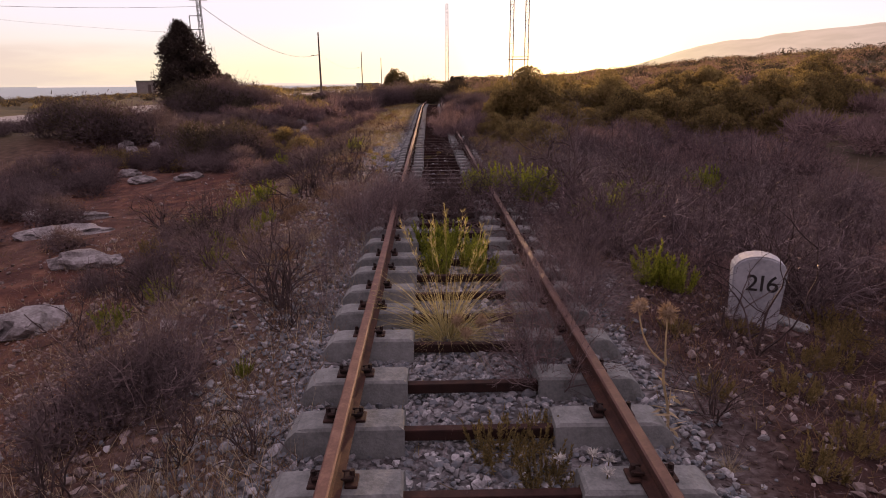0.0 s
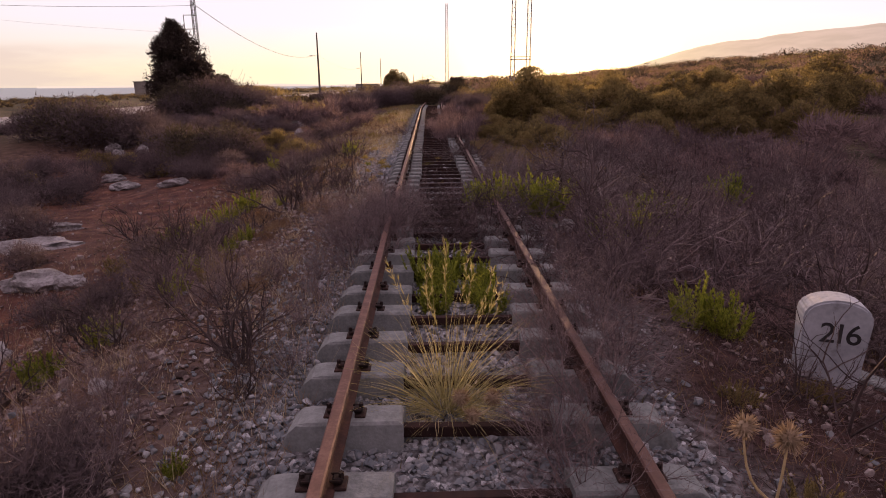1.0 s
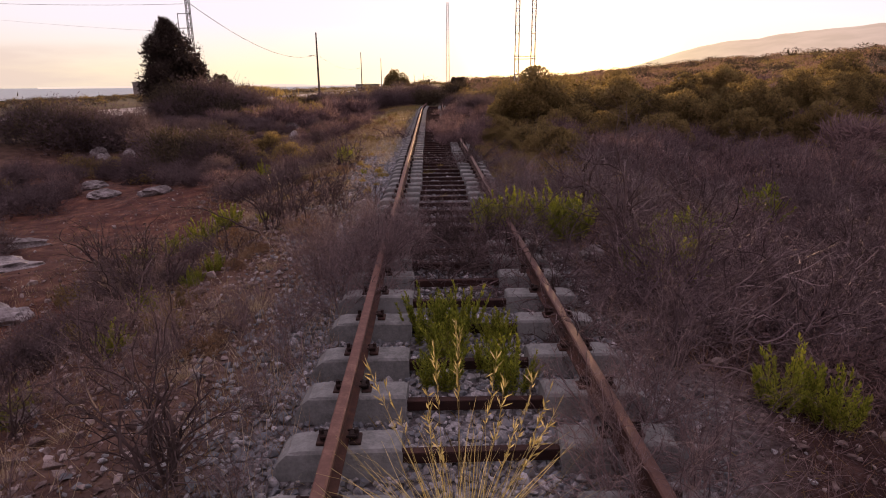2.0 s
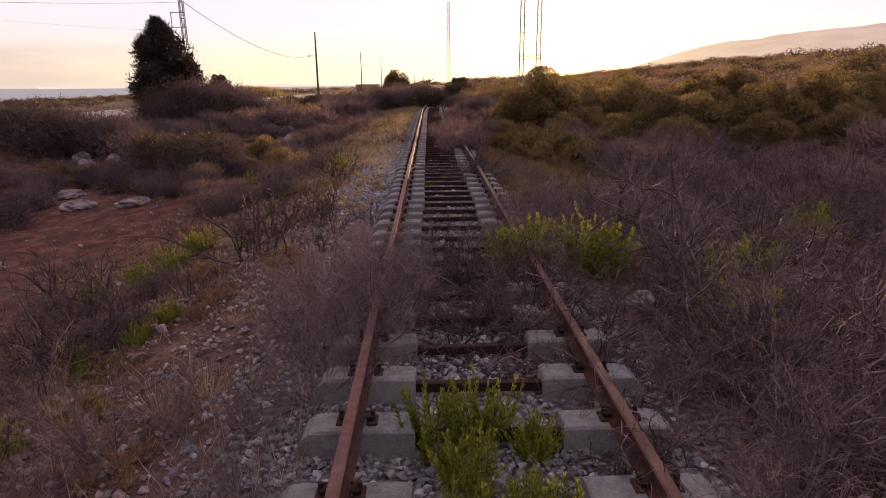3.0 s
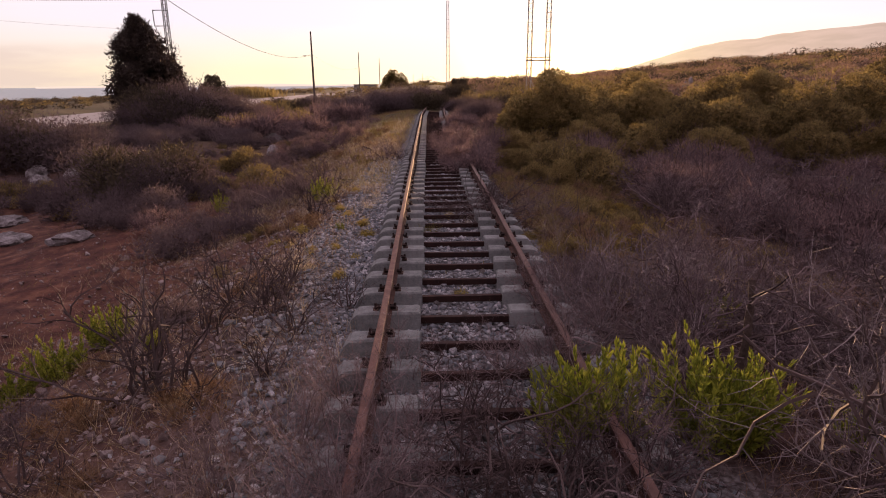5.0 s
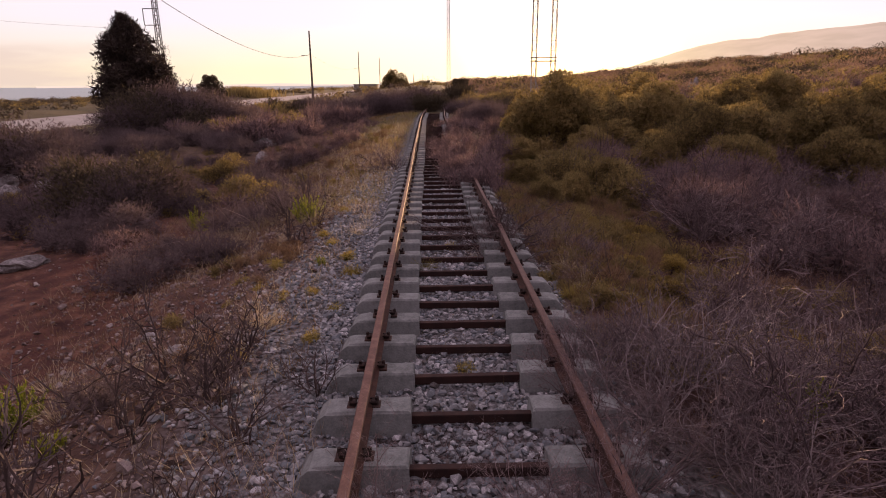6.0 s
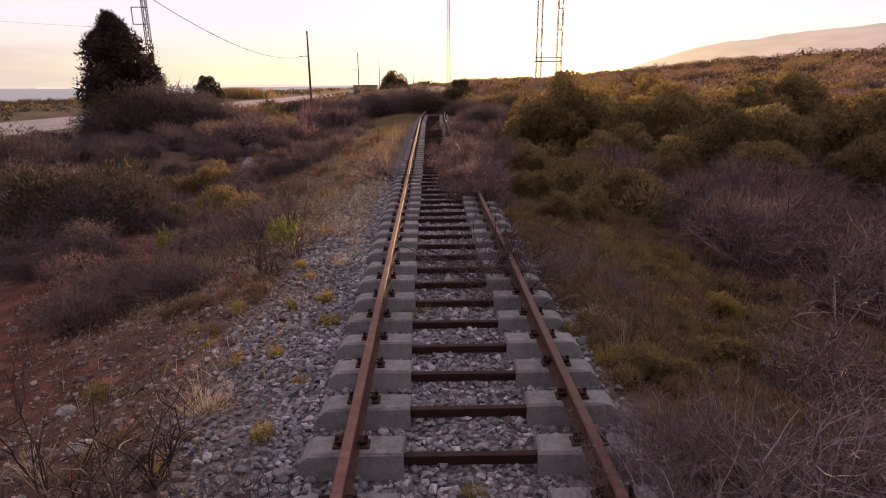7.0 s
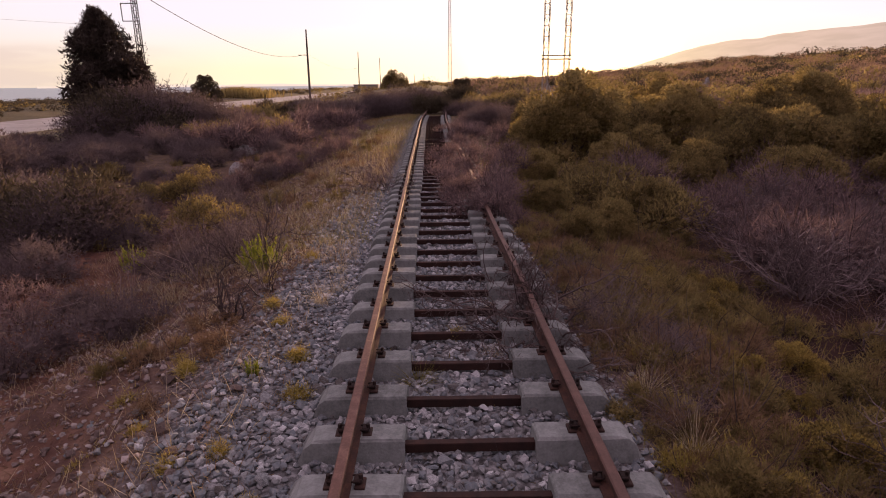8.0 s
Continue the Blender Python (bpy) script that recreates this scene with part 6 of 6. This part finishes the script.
def build_pole(x, y, top, lamp=True, lat=False, label="dark wooden utility pole with a small lamp arm"):
    z0 = float(H(x, y)) - 0.2
    o = empty("utility_pole", (x, y, z0))
    g = Geo()
    tubes(g, np.array([[[0, 0, 0], [0, 0, (top - z0) * 0.5], [0, 0, top - z0]]]), np.array([[0.19, 0.16, 0.11]]), 10)
    part("pole", g, M_POLE, o)
    if lamp:
        bar_part(o, "lamp_arm", (0, 0, 6.7 - z0), (-0.95, 0, 6.8 - z0), 0.03, M_STEEL)
        bm = bmesh.new()
        box(bm, -1.2, 0, 6.78 - z0, 0.55, 0.22, 0.12, 0.04)
        part("lamp_head", bm, M_STEEL, o)
    tagged(o, label, "utility pole", "poles along the road")


build_pole(-19.45, 111, 10.6)
build_pole(-21.8, 203, 11.8)
build_pole(-20.9, 275, 12.8, False, label="thin distant utility pole")
build_pole(-19.5, 330, 10.1, False, label="thin distant utility pole")
for x, y, t in ((-14, 390, 8), (-10, 430, 8), (-4, 470, 9), (-24, 420, 8)):
    build_pole(x, y, t, False, label="thin distant utility pole")


def build_wire(a, c, sag, label, rad=0.014):
    a, c = np.array(a, float), np.array(c, float)
    u = np.linspace(0, 1, 25)
    P = a + (c - a) * u[:, None]
    P[:, 2] -= sag * 4 * u * (1 - u)
    g = Geo()
    tubes(g, P[None], np.full((1, 25), rad), 5)
    tagged(new("wire", g.mesh("wire", M_WIRE)), label, "wire", "overhead wires")


build_wire((-18.75, 52, 8.2), (-19.45, 111, 7.0), 1.85, "black overhead wire sagging between mast and pole", 0.024)
build_wire((-18.75, 52, 8.05), (-56, 28, 9.0), 1.25, "black overhead wire crossing the road", 0.012)
build_wire((-19.6, 52, 6.0), (-66, 68, 11.6), 0.6, "thin overhead wire crossing the road", 0.006)
build_wire((-19.45, 111, 7.0), (-21.8, 203, 7.4), 1.6, "black overhead wire sagging between poles", 0.012)

# low buildings far off
def build_house(x, y, sx, sy, h, label):
    z0 = float(H(x, y)) - 0.2
    o = empty("building", (x, y, z0))
    bm = bmesh.new()
    for cx, cy, wx, wy in ((0, -sy / 2, sx, 0.25), (0, sy / 2, sx, 0.25), (-sx / 2 + 0.125, 0, 0.25, sy - 0.26), (sx / 2 - 0.125, 0, 0.25, sy - 0.26)):
        box(bm, cx, cy, h / 2, wx, wy, h)
    part("wall", bm, M_WALL, o)
    bm = bmesh.new()
    box(bm, 0, 0, h + 0.1, sx + 0.4, sy + 0.6, 0.2, 0.03)
    part("roof", bm, M_WALL, o, "flat concrete roof")
    bm = bmesh.new()
    box(bm, 0.15 * sx, -sy / 2 - 0.13, h * 0.42, 0.9, 0.03, h * 0.75)
    part("door", bm, M_POLE, o)
    tagged(o, label, "building")


build_house(-80.6, 180, 5.6, 4.5, 4.4, "small grey flat-roofed hut beyond the road")
build_house(-24.3, 250, 9, 7, 2.7, "long low grey flat-roofed building far off")


def build_reeds():
    r = np.random.default_rng(44)
    n = 3000
    x, y = r.normal(-44.5, 3.0, n), r.normal(158, 4, n)
    S = np.stack([x, y, H(x, y)], -1)
    P = grow(S, r.normal(size=(n, 3)) * 0.15 + np.array([0, 0, 1]), r.uniform(1.2, 2.6, n), 3, 0.1, 0, r)
    g = Geo()
    ribbons(g, P, np.array([0.12, 0.1, 0.03]) * np.ones((n, 1)), r)
    tagged(new("reed_bed", g.mesh("reed_bed", M_OLIVE)), "tall yellow-green reed bed beyond the road", "reeds", kind="stuff")


build_reeds()


def build_far_scrub(name, label, mat, n, seed, area, keep, r0, r1, cards=230):
    """Low mounds of scrub far off, each of clumps and sprays of leaves."""
    r = np.random.default_rng(seed)
    g = Geo()
    x0, x1, y0, y1 = area
    done = 0
    while done < n:
        x, y = r.uniform(x0, x1), y0 + (y1 - y0) * r.uniform() ** 1.4
        if not keep(x, y):
            continue
        done += 1
        s = r.uniform(r0, r1) * (1 + y / 300) * (0.75 if x < -40 else 1)
        hh = s * r.uniform(0.45, 0.8)
        p = np.array([x, y, float(H(x, y))])
        d = unit(r.normal(size=(cards, 3)))
        d[:, 2] = np.abs(d[:, 2])
        inner = unit(r.normal(size=(40, 3)))
        inner[:, 2] = np.abs(inner[:, 2])
        spikes(g, p + inner * np.array([s, s * 0.9, hh]) * r.uniform(0.2, 0.78, (40, 1)), r.normal(size=(40, 3)) + inner, s * r.uniform(0.14, 0.24, 40), s * r.uniform(0.16, 0.3, 40), r)
        spikes(g, p + d * np.array([s * 1.05, s * 0.95, hh]) * r.uniform(0.84, 1.06, (cards, 1)), d + 0.5 * r.normal(size=(cards, 3)), s * r.uniform(0.05, 0.11, cards), s * r.uniform(0.045, 0.08, cards), r)
    tagged(new(name, g.mesh(name, mat)), label, "scrub", kind="stuff")


slope = lambda x, y: x > 8 and y < 290 and 0.02 < x / y < 1.2 and not (x < 33 and y < 62)
build_far_scrub("hillside_scrub", "brown dry scrub covering the hillside", M_HILL_LIT, 760, 301, (8, 160, 30, 260), slope, 0.8, 1.9)
build_far_scrub("hillside_scrub", "olive scrub covering the hillside", M_OLIVE, 520, 302, (8, 160, 30, 260), slope, 0.8, 1.8)
build_far_scrub("hillside_scrub", "dark bushes covering the hillside", M_DARK, 300, 303, (8, 160, 30, 260), slope, 0.9, 2.4)
plain = lambda x, y: not (-41 < x < -24) and x > -160
build_far_scrub("plain_scrub", "low scrub on the coastal plain", M_OLIVE, 620, 304, (-160, 40, 66, 420), plain, 0.6, 1.5, 70)
build_far_scrub("plain_scrub", "low dark olive scrub between road and sea", M_DARK, 700, 306, (-150, -41, 52, 230), lambda x, y: True, 0.6, 1.5, 70)
build_far_scrub("plain_scrub", "dark bushes on the coastal plain", M_DARK, 300, 305, (-160, 40, 66, 420), plain, 0.6, 1.7, 70)
